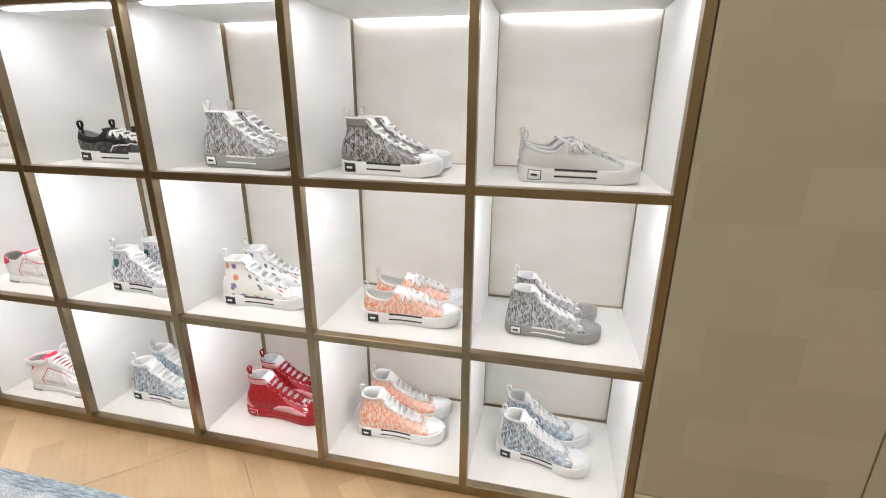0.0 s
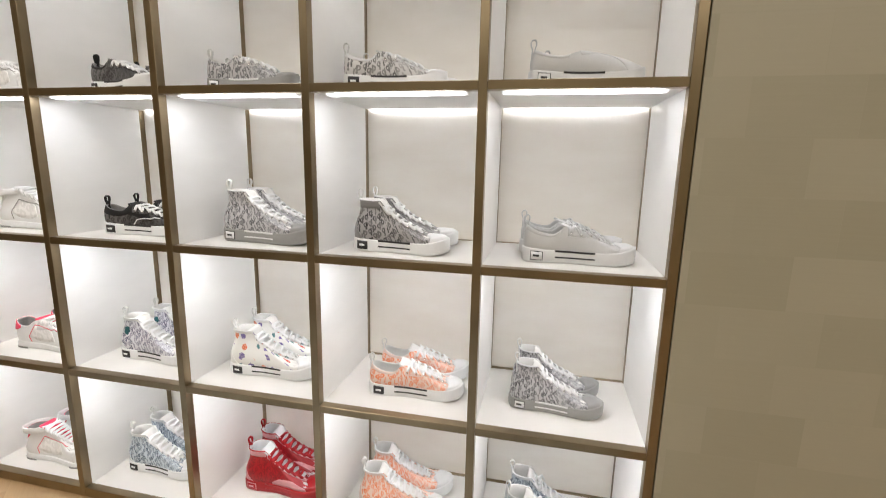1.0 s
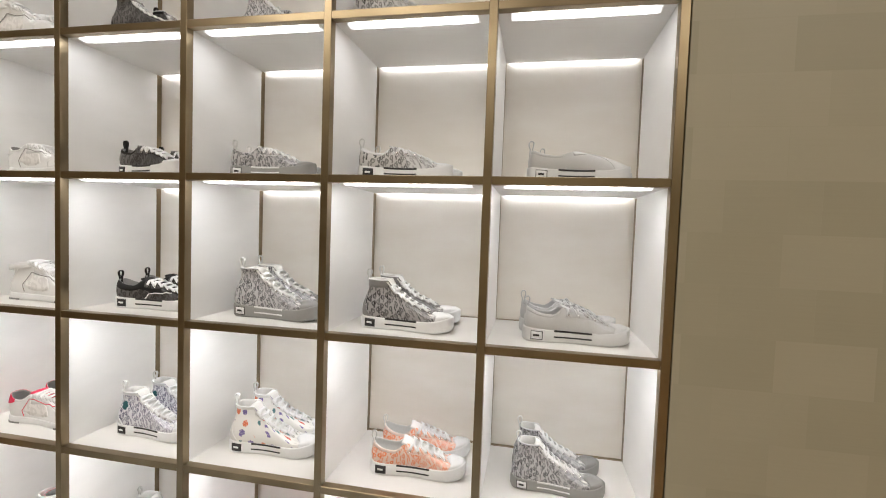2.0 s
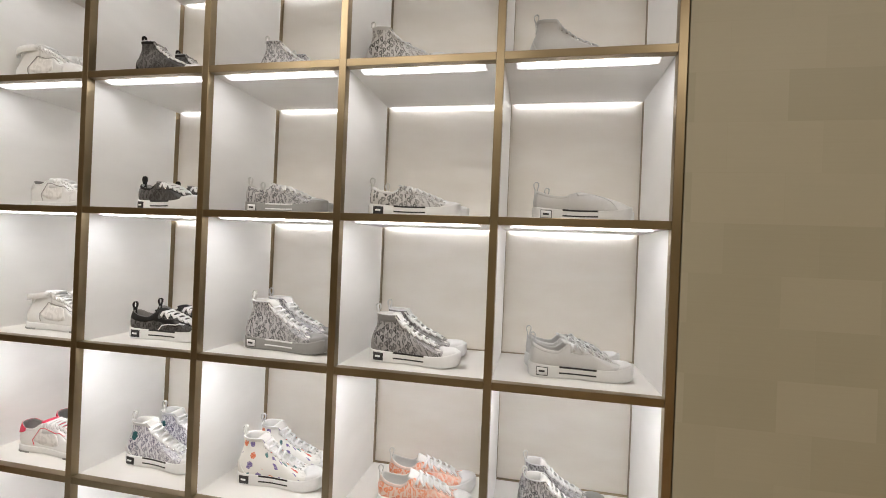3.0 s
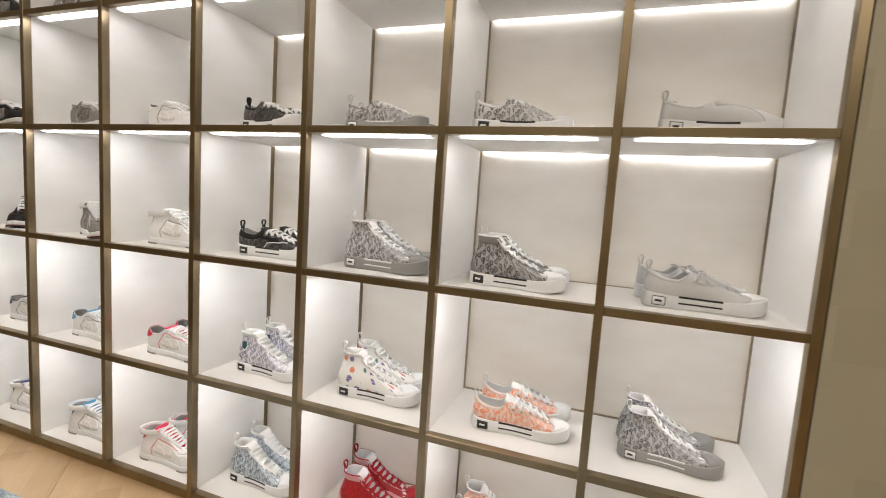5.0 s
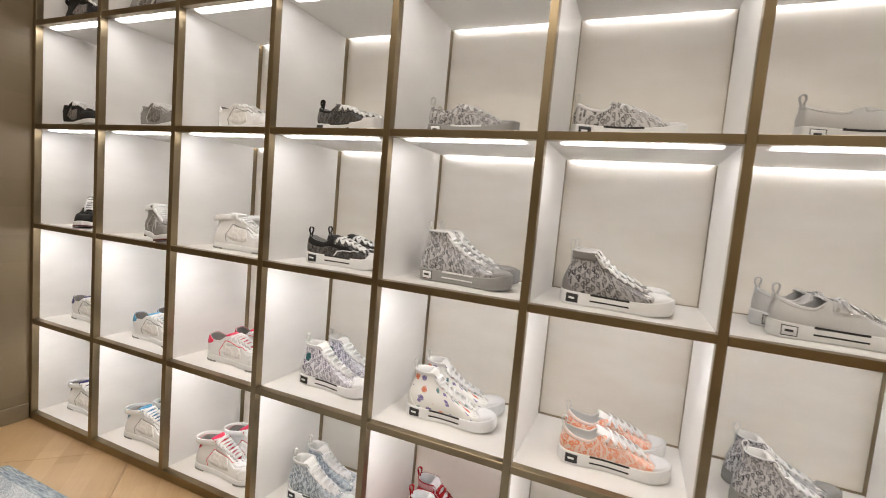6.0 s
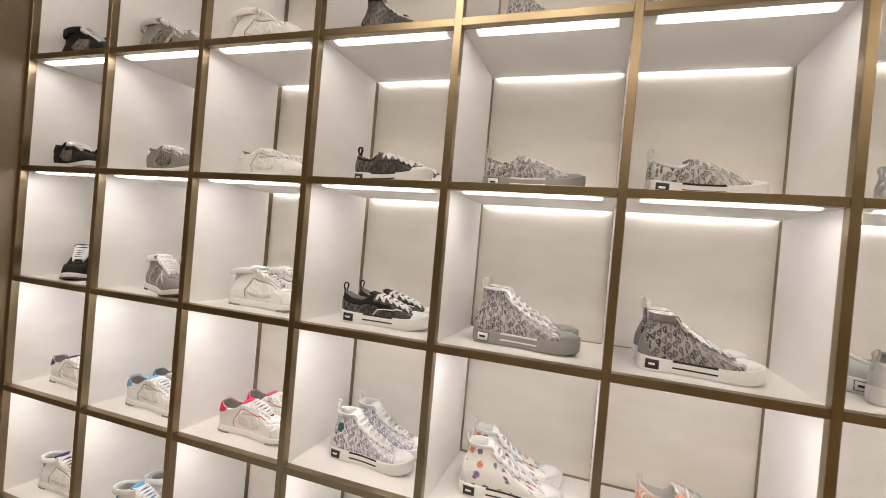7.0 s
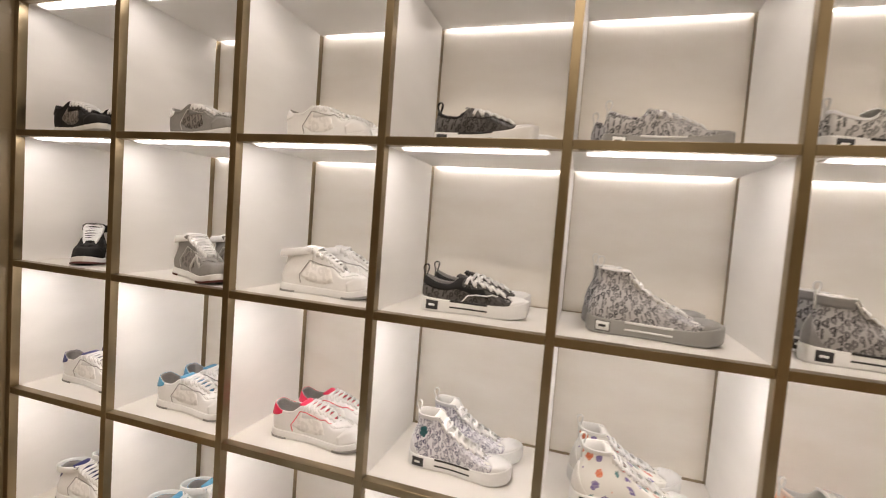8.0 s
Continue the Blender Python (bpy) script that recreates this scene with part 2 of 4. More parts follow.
for a, b in ((XR + 0.001, 3.414), (3.418, 4.30), (4.304, 5.19)):
    part("wall_panel", boxed(a, b, 0.004, 0.0305, 0.106, 2.775, bevel=0.0012), WALL_MAT, wall_n)
tagged(mesh_object("baseboard", boxed(XR + 0.001, 5.19, 0.001, 0.0295, 0.0, 0.102, bevel=0.002), SKIRT_MAT), "pale beige skirting under the wall panels", "baseboard", kind="structure")
tagged(mesh_object("baseboard", boxed(-0.0115, -0.002, -3.99, -0.002, 0.0, 0.07, bevel=0.002), DARK_SKIRT), "low brown skirting along the side wall", "baseboard", kind="structure")
ZT = Z0 + ROWS * H + BAR / 2 + 0.002
tagged(mesh_object("wall_above_shelving", boxed(-0.010, XR - 0.001, 0.004, 0.399, ZT, 2.779), WALL_MAT), "beige veneer panel above the shelving", "wall", kind="structure")

# ---- shelving ----
unit = tagged(new("shelving_unit"), "wall of square white shoe compartments framed in brushed bronze", "shelving")
for i in range(COLS + 1):
    part("upright", boxed(i * P - BAR / 2, i * P + BAR / 2, 0.0, 0.026, 0.001, Z0 + ROWS * H + BAR / 2, bevel=0.0008), BRONZE, unit)
for j in range(ROWS + 1):
    for i in range(COLS):
        low = 0.001 if j == 0 else Z0 + j * H - BAR / 2
        part("rail", boxed(i * P + BAR / 2 + 0.0003, (i + 1) * P - BAR / 2 - 0.0003, 0.0006, 0.026, low, Z0 + j * H + BAR / 2, bevel=0.0008), BRONZE, unit)
T = 0.0085          # half thickness of the white boards
YB = 0.350          # where the boards end and the bronze reveal begins


def diffuser(x0, x1, y0, y1, z1, deep):
    """A shallow half-round light diffuser under a board."""
    bm = bmesh.new()
    n = 10
    ring = [((y0 + y1) / 2 - math.cos(math.pi * k / n) * (y1 - y0) / 2, z1 - math.sin(math.pi * k / n) * deep) for k in range(n + 1)]
    a, b = ([bm.verts.new((x, y, z)) for y, z in ring] for x in (x0, x1))
    for k in range(n):
        bm.faces.new((a[k], b[k], b[k + 1], a[k + 1])).smooth = True
    for f in (a, b[::-1], (a[0], a[-1], b[-1], b[0])):
        bm.faces.new(f)
    bmesh.ops.recalc_face_normals(bm, faces=bm.faces)
    return bm


def compartment(i, j):
    x0, x1 = i * P + T, (i + 1) * P - T
    z0, z1 = Z0 + j * H + T, Z0 + (j + 1) * H - T
    part("side_board", boxed(x0 - T + 0.0002, x0, 0.0265, YB, z0 - T + 0.0003, z1 + T - 0.0003), WHITE_BOARD, unit)
    part("side_board", boxed(x1, x1 + T - 0.0002, 0.0265, YB, z0 - T + 0.0003, z1 + T - 0.0003), WHITE_BOARD, unit)
    part("shelf_board", boxed(x0, x1, 0.0265, 0.357, z0 - T + 0.0002, z0), SHELF_BOARD, unit)
    part("top_board", boxed(x0, x1, 0.0265, 0.3595, z1, z1 + T - 0.0002), WHITE_BOARD, unit)
    back = part("back_panel", boxed(x0 - 0.003, x1 + 0.003, DEPTH, DEPTH + 0.012, z0 - 0.006, z1 + 0.0075), CREAM_PANEL, unit, "cream back panel")
    part("trim", boxed(x0 - 0.004, x0 + 0.0008, YB + 0.0003, DEPTH - 0.0003, z0 + 0.001, z1 - 0.001), BRONZE, back, "bronze edge strip")
    part("trim", boxed(x1 - 0.0008, x1 + 0.004, YB + 0.0003, DEPTH - 0.0003, z0 + 0.001, z1 - 0.001), BRONZE, back, "bronze edge strip")
    part("trim", boxed(x0 + 0.001, x1 - 0.001, 0.3573, DEPTH - 0.0003, z0 - 0.005, z0 + 0.0012), BRONZE, back, "bronze edge strip")
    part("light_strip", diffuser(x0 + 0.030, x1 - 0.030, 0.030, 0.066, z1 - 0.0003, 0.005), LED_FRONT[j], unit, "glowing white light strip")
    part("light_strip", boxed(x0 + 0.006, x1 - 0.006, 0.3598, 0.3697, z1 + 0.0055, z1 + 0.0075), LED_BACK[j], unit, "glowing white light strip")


for j in range(ROWS):
    for i in range(COLS):
        compartment(i, j)

# ---- floor boards and rug ----
D1, SP = 1.692, 1.17


def floor_panel(cx, cy):
    """One square oak panel set on its corner, cut off at the walls."""
    bm = bmesh.new()
    h = SP / 2 - 0.0007
    ring = [(0, -h), (h, 0), (0, h), (-h, 0)]
    low = [bm.verts.new((cx + x, cy + y, -0.006)) for x, y in ring]
    mid = [bm.verts.new((cx + x, cy + y, -0.0012)) for x, y in ring]
    top = [bm.verts.new((cx + x * 0.998, cy + y * 0.998, 0.0)) for x, y in ring]
    for a, b in ((low, mid), (mid, top)):
        for k in range(4):
            bm.faces.new((a[k], a[(k + 1) % 4], b[(k + 1) % 4], b[k]))
    bm.faces.new(top)
    for at, out in (((-0.012, 0, 0), (-1, 0, 0)), ((5.2, 0, 0), (1, 0, 0)), ((0, -4.0, 0), (0, -1, 0)), ((0, 0.03, 0), (0, 1, 0))):
        bmesh.ops.bisect_plane(bm, geom=bm.verts[:] + bm.edges[:] + bm.faces[:], plane_co=at, plane_no=out, clear_outer=True)
    return bm


rug = tagged(new("rug"), "blue-grey woven rug with a slate blue border on the oak floor", "rug")


def rug_slab(x0, x1, y0, y1, z1, r):
    bm = bmesh.new()
    pts = []
    for cx, cy, a0 in ((x1 - r, y1 - r, 0), (x0 + r, y1 - r, 90), (x0 + r, y0 + r, 180), (x1 - r, y0 + r, 270)):
        for k in range(6):
            a = radians(a0 + 18 * k)
            pts.append((cx + r * math.cos(a), cy + r * math.sin(a)))
    low = [bm.verts.new((x, y, 0.0005)) for x, y in pts]
    mid = [bm.verts.new((x, y, z1 - 0.002)) for x, y in pts]
    cx, cy = (x0 + x1) / 2, (y0 + y1) / 2
    top = [bm.verts.new((x - math.copysign(0.002, x - cx), y - math.copysign(0.002, y - cy), z1)) for x, y in pts]
    n = len(pts)
    for a, b in ((low, mid), (mid, top)):
        for k in range(n):
            bm.faces.new((a[k], a[(k + 1) % n], b[(k + 1) % n], b[k]))
    bm.faces.new(top)
    return bm


part("border", rug_slab(0.34, 3.0, -2.1, -0.222, 0.009, 0.02), RUG_EDGE, rug, "slate blue ribbed border")
part("field", rug_slab(0.385, 2.955, -2.055, -0.267, 0.0105, 0.01), RUG, rug)

# ---- sneakers ----
LEN = 0.30


def curve(xs, ys, x):
    """Smooth interpolation through a short table."""
    xs, ys, x = np.array(xs, float), np.array(ys, float), np.asarray(x, float)
    d = np.diff(ys) / np.diff(xs)
    m = np.concatenate(([d[0]], np.where(d[1:] * d[:-1] > 0, (d[1:] + d[:-1]) / 2, 0), [d[-1]]))
    i = np.clip(np.searchsorted(xs, x) - 1, 0, len(xs) - 2)
    h = xs[i + 1] - xs[i]
    s = np.clip((x - xs[i]) / h, 0, 1)
    return ys[i] * (1 + 2 * s) * (1 - s) ** 2 + m[i] * h * s * (1 - s) ** 2 + ys[i + 1] * s * s * (3 - 2 * s) + m[i + 1] * h * s * s * (s - 1)


HALF_S = (0, 0.015, 0.05, 0.12, 0.25, 0.42, 0.56, 0.68, 0.78, 0.87, 0.94, 0.98, 1)
HALF_W = (0, 0.016, 0.0275, 0.0345, 0.0365, 0.0375, 0.0425, 0.0470, 0.0480, 0.0430, 0.0320, 0.0195, 0)
# top edge of the upper from heel (0) to the front of the laces (1): x, y, z
TOPS = {
    "high": ((0, 0.1, 0.2, 0.3, 0.38, 0.5, 0.6, 0.7, 0.8, 0.9, 1),
             (0.022, 0.026, 0.043, 0.068, 0.090, 0.106, 0.126, 0.150, 0.180, 0.210, 0.234),
             (0, 0.019, 0.030, 0.032, 0.027, 0.0225, 0.0205, 0.019, 0.0175, 0.0125, 0),
             (0.157, 0.157, 0.156, 0.155, 0.154, 0.132, 0.110, 0.092, 0.079, 0.068, 0.061)),
    "low": ((0, 0.1, 0.2, 0.3, 0.42, 0.5, 0.6, 0.7, 0.8, 0.9, 1),
            (0.010, 0.016, 0.042, 0.078, 0.114, 0.134, 0.158, 0.183, 0.206, 0.226, 0.238),
            (0, 0.019, 0.030, 0.0325, 0.029, 0.0245, 0.022, 0.0195, 0.017, 0.012, 0),
            (0.099, 0.097, 0.085, 0.080, 0.103, 0.097, 0.089, 0.080, 0.071, 0.063, 0.058)),
    "slip": ((0, 0.1, 0.2, 0.3, 0.42, 0.5, 0.6, 0.7, 0.8, 0.9, 1),
             (0.010, 0.016, 0.042, 0.080, 0.116, 0.126, 0.134, 0.140, 0.146, 0.150, 0.152),
             (0, 0.019, 0.030, 0.0325, 0.031, 0.028, 0.023, 0.017, 0.011, 0.005, 0),
             (0.092, 0.090, 0.080, 0.076, 0.086, 0.089, 0.091, 0.092, 0.0925, 0.093, 0.093)),
    "court": ((0, 0.1, 0.2, 0.3, 0.40, 0.5, 0.6, 0.7, 0.8, 0.9, 1),
              (0.010, 0.016, 0.044, 0.078, 0.108, 0.130, 0.150, 0.171, 0.190, 0.205, 0.214),
              (0, 0.021, 0.033, 0.035, 0.030, 0.0245, 0.022, 0.0195, 0.017, 0.012, 0),
              (0.104, 0.102, 0.088, 0.090, 0.110, 0.109, 0.103, 0.096, 0.088, 0.081, 0.077)),
    "mid": ((0, 0.1, 0.2, 0.3, 0.40, 0.5, 0.6, 0.7, 0.8, 0.9, 1),
            (0.020, 0.026, 0.048, 0.078, 0.106, 0.126, 0.147, 0.168, 0.188, 0.203, 0.213),
            (0, 0.020, 0.031, 0.033, 0.029, 0.0245, 0.022, 0.0195, 0.017, 0.012, 0),
            (0.124, 0.123, 0.122, 0.127, 0.138, 0.127, 0.114, 0.101, 0.090, 0.081, 0.076)),
}


class Last:
    """The form of one shoe: a sole outline and an upper between it and a top edge. tau runs from the heel (0)
    along the outer side to the toe (1); beyond 1 and below 0 it goes on along the other side. v runs up."""
    def __init__(self, kind, foot):
        self.kind, self.foot = kind, foot
        self.court = kind in ("court", "mid")
        self.tall = kind in ("high", "mid")

    def split(self, tau):
        tau = np.asarray(tau, float)
        tau = np.where(tau > 1, tau - 2, tau)
        return np.abs(tau), np.where(tau < 0, -1.0, 1.0)

    def middle(self, s):
        return self.foot * (0.010 * np.sin(np.pi * np.clip(s, 0, 1) * 1.1) - 0.006 * s)

    def outline(self, tau, grow=0.0):
        t, side = self.split(tau)
        s = (1 - np.cos(np.pi * t)) / 2
        w = curve(HALF_S, HALF_W, s)
        e = 1e-3
        ds = curve(HALF_S, HALF_W, np.clip(s + e, 0, 1)) - curve(HALF_S, HALF_W, np.clip(s - e, 0, 1))
        nx, ny = -ds, LEN * 2 * e + 0 * ds
        ln = np.hypot(nx, ny)
        nx, ny = nx / ln, ny / ln
        nx = np.where(t < 0.012, -1, np.where(t > 0.988, 1, nx))
        ny = np.where((t < 0.012) | (t > 0.988), 0, ny)
        return s * LEN + nx * grow, side * (w + ny * grow) + self.middle(s), s

    def sole_top(self, s):
        if self.court:
            return curve((0, 0.2, 0.5, 0.8, 1), (0.027, 0.025, 0.0225, 0.0225, 0.026), s)
        return curve((0, 0.12, 0.3, 0.55, 0.78, 0.92, 1), (0.042, 0.039, 0.036, 0.0345, 0.0365, 0.041, 0.043), s)

    def spring(self, s):
        return 0.010 * np.clip((s - 0.72) / 0.28, 0, 1) ** 2

    def upper(self, tau, v):
        tau, v = np.broadcast_arrays(np.asarray(tau, float), np.asarray(v, float))
        t, side = self.split(tau)
        bx, by, s = self.outline(tau, -0.003)
        bz = self.sole_top(s) - 0.004 + self.spring(s)
        a = TOPS[self.kind]
        tx, ty, tz = (curve(a[0], a[k], t) for k in (1, 2, 3))
        ty = side * ty + self.middle(tx / LEN) * 0.7
        k = np.clip((t - 0.42) / 0.33, 0, 1)
        k = k * k * (3 - 2 * k) * (0.3 if self.kind == "slip" else 1.0)
        f = (1 - k) * v + k * (1 - np.cos(v * np.pi / 2)) ** 0.92
        g = (1 - k) * v + k * np.sin(v * np.pi / 2)
        x, y, z = bx + (tx - bx) * f, by + (ty - by) * f, bz + (tz - bz) * g
        if self.kind != "slip":
            # the sides of the vamp fall away from the throat like a roof
            xs, ws, zs = (np.array(a[n][4:]) for n in (1, 2, 3))
            roof = np.interp(x, xs, zs) - np.interp(x, (0.20, 0.25), (0.55, 0.26)) * np.maximum(0, np.abs(y - self.middle(x / LEN) * 0.7) - np.interp(x, xs, ws))
            roof = roof + np.maximum(0, xs[0] - x) * 5
            z = np.minimum(z, roof)
        puff = (0.0045 * np.sin(2 * np.pi * v) if self.tall else 0.005 * np.sin(np.pi * v)) * (1 - k)
        ox, oy, _ = self.outline(tau, 1.0)
        px, py, _ = self.outline(tau, 0.0)
        return np.stack((x + (ox - px) * puff, y + (oy - py) * puff, z), -1)

    def skin(self, tau, v, lift=0.0):
        p = self.upper(tau, v)
        if lift:
            e = 2e-3
            du = self.upper(np.asarray(tau) + e, v) - self.upper(np.asarray(tau) - e, v)
            dv = self.upper(tau, np.asarray(v) + e) - self.upper(tau, np.asarray(v) - e)
            n = np.cross(dv, du)
            ln = np.linalg.norm(n, axis=-1, keepdims=True)
            n = n / np.maximum(ln, 1e-9)
            c = np.stack((p[..., 0] - 0.13, p[..., 1], p[..., 2] * 0 + 0.03), -1)
            n = np.where((n * c).sum(-1, keepdims=True) < 0, -n, n)
            p = p + n * lift
        return p


def sheet(grid, uv=None, closed=False, thick=None):
    """A bmesh from a grid of points; thick gives a second grid, with the rim closed between the two."""
    bm = bmesh.new()
    layer = bm.loops.layers.uv.new("UVMap")
    rows, cols = grid.shape[:2]

    def lay(g, flip):
        vs = [[bm.verts.new(g[r, c]) for c in range(cols)] for r in range(rows)]
        for r in range(rows - 1):
            for c in range(cols if closed else cols - 1):
                ids = ((r, c), (r, (c + 1) % cols), (r + 1, (c + 1) % cols), (r + 1, c))
                try:
                    f = bm.faces.new([vs[a][b] for a, b in (ids[::-1] if flip else ids)])
                except ValueError:
                    continue
                f.smooth = True
                if uv is not None:
                    for l, (a, b) in zip(f.loops, ids[::-1] if flip else ids):
                        w = uv[a, b] if not (closed and b == 0 and ids[0][1] == cols - 1) else uv[a, cols - 1] * (1, 1) + (uv[a, 1] - uv[a, 0]) * (1, 0)
                        l[layer].uv = (float(w[0]), float(w[1]))
        return vs

    a = lay(grid, False)
    if thick is not None:
        b = lay(thick, True)
        rims = [([a[0][c] for c in range(cols)], [b[0][c] for c in range(cols)]), ([a[-1][c] for c in range(cols)], [b[-1][c] for c in range(cols)])]
        if not closed:
            rims += [([a[r][0] for r in range(rows)], [b[r][0] for r in range(rows)]), ([a[r][-1] for r in range(rows)], [b[r][-1] for r in range(rows)])]
        for p, q in rims:
            m = len(p)
            for k in range(m if closed else m - 1):
                try:
                    bm.faces.new((p[k], p[(k + 1) % m], q[(k + 1) % m], q[k]))
                except ValueError:
                    pass
    bmesh.ops.recalc_face_normals(bm, faces=bm.faces)
    return bm


def patch(last, t0, t1, v0, v1, lift, nt=12, nv=5, depth=0.0016):
    """A piece of the upper lying on its skin. v0 and v1 may be tables over the way from t0 to t1."""
    taus = np.linspace(t0, t1, nt)
    lo = np.interp(np.linspace(0, 1, nt), np.linspace(0, 1, len(v0)), v0) if isinstance(v0, tuple) else np.full(nt, v0)
    hi = np.interp(np.linspace(0, 1, nt), np.linspace(0, 1, len(v1)), v1) if isinstance(v1, tuple) else np.full(nt, v1)
    f = np.linspace(0, 1, nv)[:, None]
    vv = lo + (hi - lo) * f
    tt = np.broadcast_to(taus, vv.shape)
    g = last.skin(tt, vv, lift)
    uv = np.stack((tt * 0.34, g[..., 2]), -1)
    return sheet(g, uv, thick=last.skin(tt, vv, lift - depth))


def ribbon(bm, path, normals, wide, thick, sides=6):
    """A flat strap swept along a path."""
    path, normals = [Vector(p) for p in path], [Vector(n).normalized() for n in normals]
    rings = []
    for k, p in enumerate(path):
        d = (path[min(k + 1, len(path) - 1)] - path[max(k - 1, 0)]).normalized()
        w = d.cross(normals[k])
        w = w.normalized() if w.length > 1e-6 else Vector((0, 1, 0))
        up = w.cross(d)
        rings.append([bm.verts.new(p + w * (wide / 2 * math.cos(2 * math.pi * s / sides)) + up * (thick / 2 * math.sin(2 * math.pi * s / sides))) for s in range(sides)])
    for a, b in zip(rings, rings[1:]):
        for s in range(sides):
            f = bm.faces.new((a[s], a[(s + 1) % sides], b[(s + 1) % sides], b[s]))
            f.smooth = True
    bm.faces.new(rings[0][::-1])
    bm.faces.new(rings[-1])


def arch(a, b, n, lift, steps=6):
    a, b, n = Vector(a), Vector(b), Vector(n)
    return [a.lerp(b, k / steps) + n * (lift * math.sin(math.pi * k / steps) ** 0.7) for k in range(steps + 1)]


KEPT = {}


def cached(key, maker):
    if key not in KEPT:
        bm = maker()
        bmesh.ops.recalc_face_normals(bm, faces=bm.faces)
        me = bpy.data.meshes.new(key[0])
        bm.to_mesh(me)
        bm.free()
        KEPT[key] = me
    return KEPT[key]


def shoe_part(name, key, maker, material, parent, label=""):
    src = cached((name,) + key, maker)
    me = src.copy()
    me.materials.append(material)
    ob = new(name, me)
    ob.parent = parent
    if label:
        ob["label"] = label
    return ob


N_RING = 64


def sole_mesh(last):
    taus = np.linspace(0, 2, N_RING, endpoint=False)
    rows = []
    out = 0.0008 if last.court else 0.0015
    for grow, f in ((-0.012, 0.0), (-0.003, 0.0), (-0.0005, 0.06), (out, 0.16), (out + 0.0006, 0.5), (out, 0.9), (out - 0.0012, 0.985), (-0.0025, 1.0), (-0.007, 0.97)):
        x, y, s = last.outline(taus, grow)
        rows.append(np.stack((x, y, last.sole_top(s) * f + last.spring(s) * (1 if f < 0.5 else 1)), -1))
    grid = np.stack(rows)
    bm = sheet(grid, closed=True)
    bm.verts.ensure_lookup_table()
    return bm


def sole_strip(last, t0, t1, f0, f1, lift, nt=10, depth=0.0012):
    """A flat strip along the side of the sole."""
    taus = np.linspace(t0, t1, nt)

    def g(l):
        rows = []
        for f in (f0, (f0 + f1) / 2, f1):
            x, y, s = last.outline(taus, (0.002 if last.court else 0.0018) + l)
            rows.append(np.stack((x, y, last.sole_top(s) * f + last.spring(s)), -1))
        return np.stack(rows)
    return sheet(g(lift), thick=g(lift - depth))


def upper_mesh(last):
    taus = np.linspace(0, 2, N_RING, endpoint=False)
    vs = np.linspace(0, 1, 15)
    tt, vv = np.meshgrid(taus, vs)
    g = last.upper(tt, vv)
    step = np.linalg.norm(np.diff(g[:, :, :], axis=0, prepend=g[:1]), axis=-1).cumsum(0)
    base = g[0]
    arc = np.concatenate(([0], np.linalg.norm(np.diff(base, axis=0), axis=1).cumsum()))
    uv = np.stack((np.broadcast_to(arc, tt.shape), step), -1)
    return sheet(g, uv, closed=True)


def lining_mesh(last):
    taus = np.linspace(0, 2, N_RING, endpoint=False)
    rows = []
    for v, inset in ((1.0, 0.0), (1.006, 0.0012), (0.99, 0.003), (0.9, 0.004), (0.75, 0.0045), (0.5, 0.005), (0.25, 0.006), (0.08, 0.008)):
        p = last.upper(taus, np.full(N_RING, v))
        c = np.array([0.13, 0, 0])
        d = p - c
        d[:, 2] = 0
        d[:, 0] *= 0.6
        ln = np.maximum(np.linalg.norm(d, axis=1, keepdims=True), 1e-6)
        rows.append(p - d / ln * inset)
    bm = sheet(np.stack(rows), closed=True)
    return bm


def tongue_mesh(last):
    a = TOPS[last.kind]
    n, m = 12, 7
    top = 0.40 if last.tall else 0.44
    ts = np.linspace(0.95, top, n)
    x, w, z = (curve(a[0], a[k], ts) for k in (1, 2, 3))
    over = 0.006
    x = np.append(x, (x[-1] - 0.010, x[-1] - 0.016))
    z = np.append(z, (z[-1] + over * 0.7, z[-1] + over))
    w = np.append(w, (w[-1] * 1.0, w[-1] * 0.86)) + 0.002
    j = np.linspace(-1, 1, m)
    mid = last.middle(x / LEN)[:, None] * 0.7

    def g(drop):
        yy = w[:, None] * j + mid
        zz = z[:, None] - 0.002 * (j ** 2) - drop + 0.0005 * np.ones_like(yy)
        xx = x[:, None] - 0.003 * (j ** 2) * np.ones_like(yy) - drop * 0.6
        return np.stack((xx + 0 * yy, yy, zz), -1)
    return sheet(g(0.001), np.stack(np.broadcast_arrays(x[:, None], w[:, None] * j), -1), thick=g(0.005))


def below_edge(last, taus, dist):
    """How far up the skin (v) the line lies that runs dist below the top edge."""
    out = []
    vs = np.linspace(1, 0.12, 45)
    for t in np.atleast_1d(taus):
        p = last.upper(np.full(45, t), vs)
        arc = np.concatenate(([0], np.linalg.norm(np.diff(p, axis=0), axis=1).cumsum()))
        out.append(np.interp(dist, arc, vs))
    return np.array(out)


def lace_rows(last):
    if last.kind == "high":
        return np.linspace(0.44, 0.88, 7)
    if last.kind == "mid":
        return np.linspace(0.42, 0.86, 8)
    return np.linspace(0.43, 0.86, 7) if last.court else np.linspace(0.46, 0.87, 6)


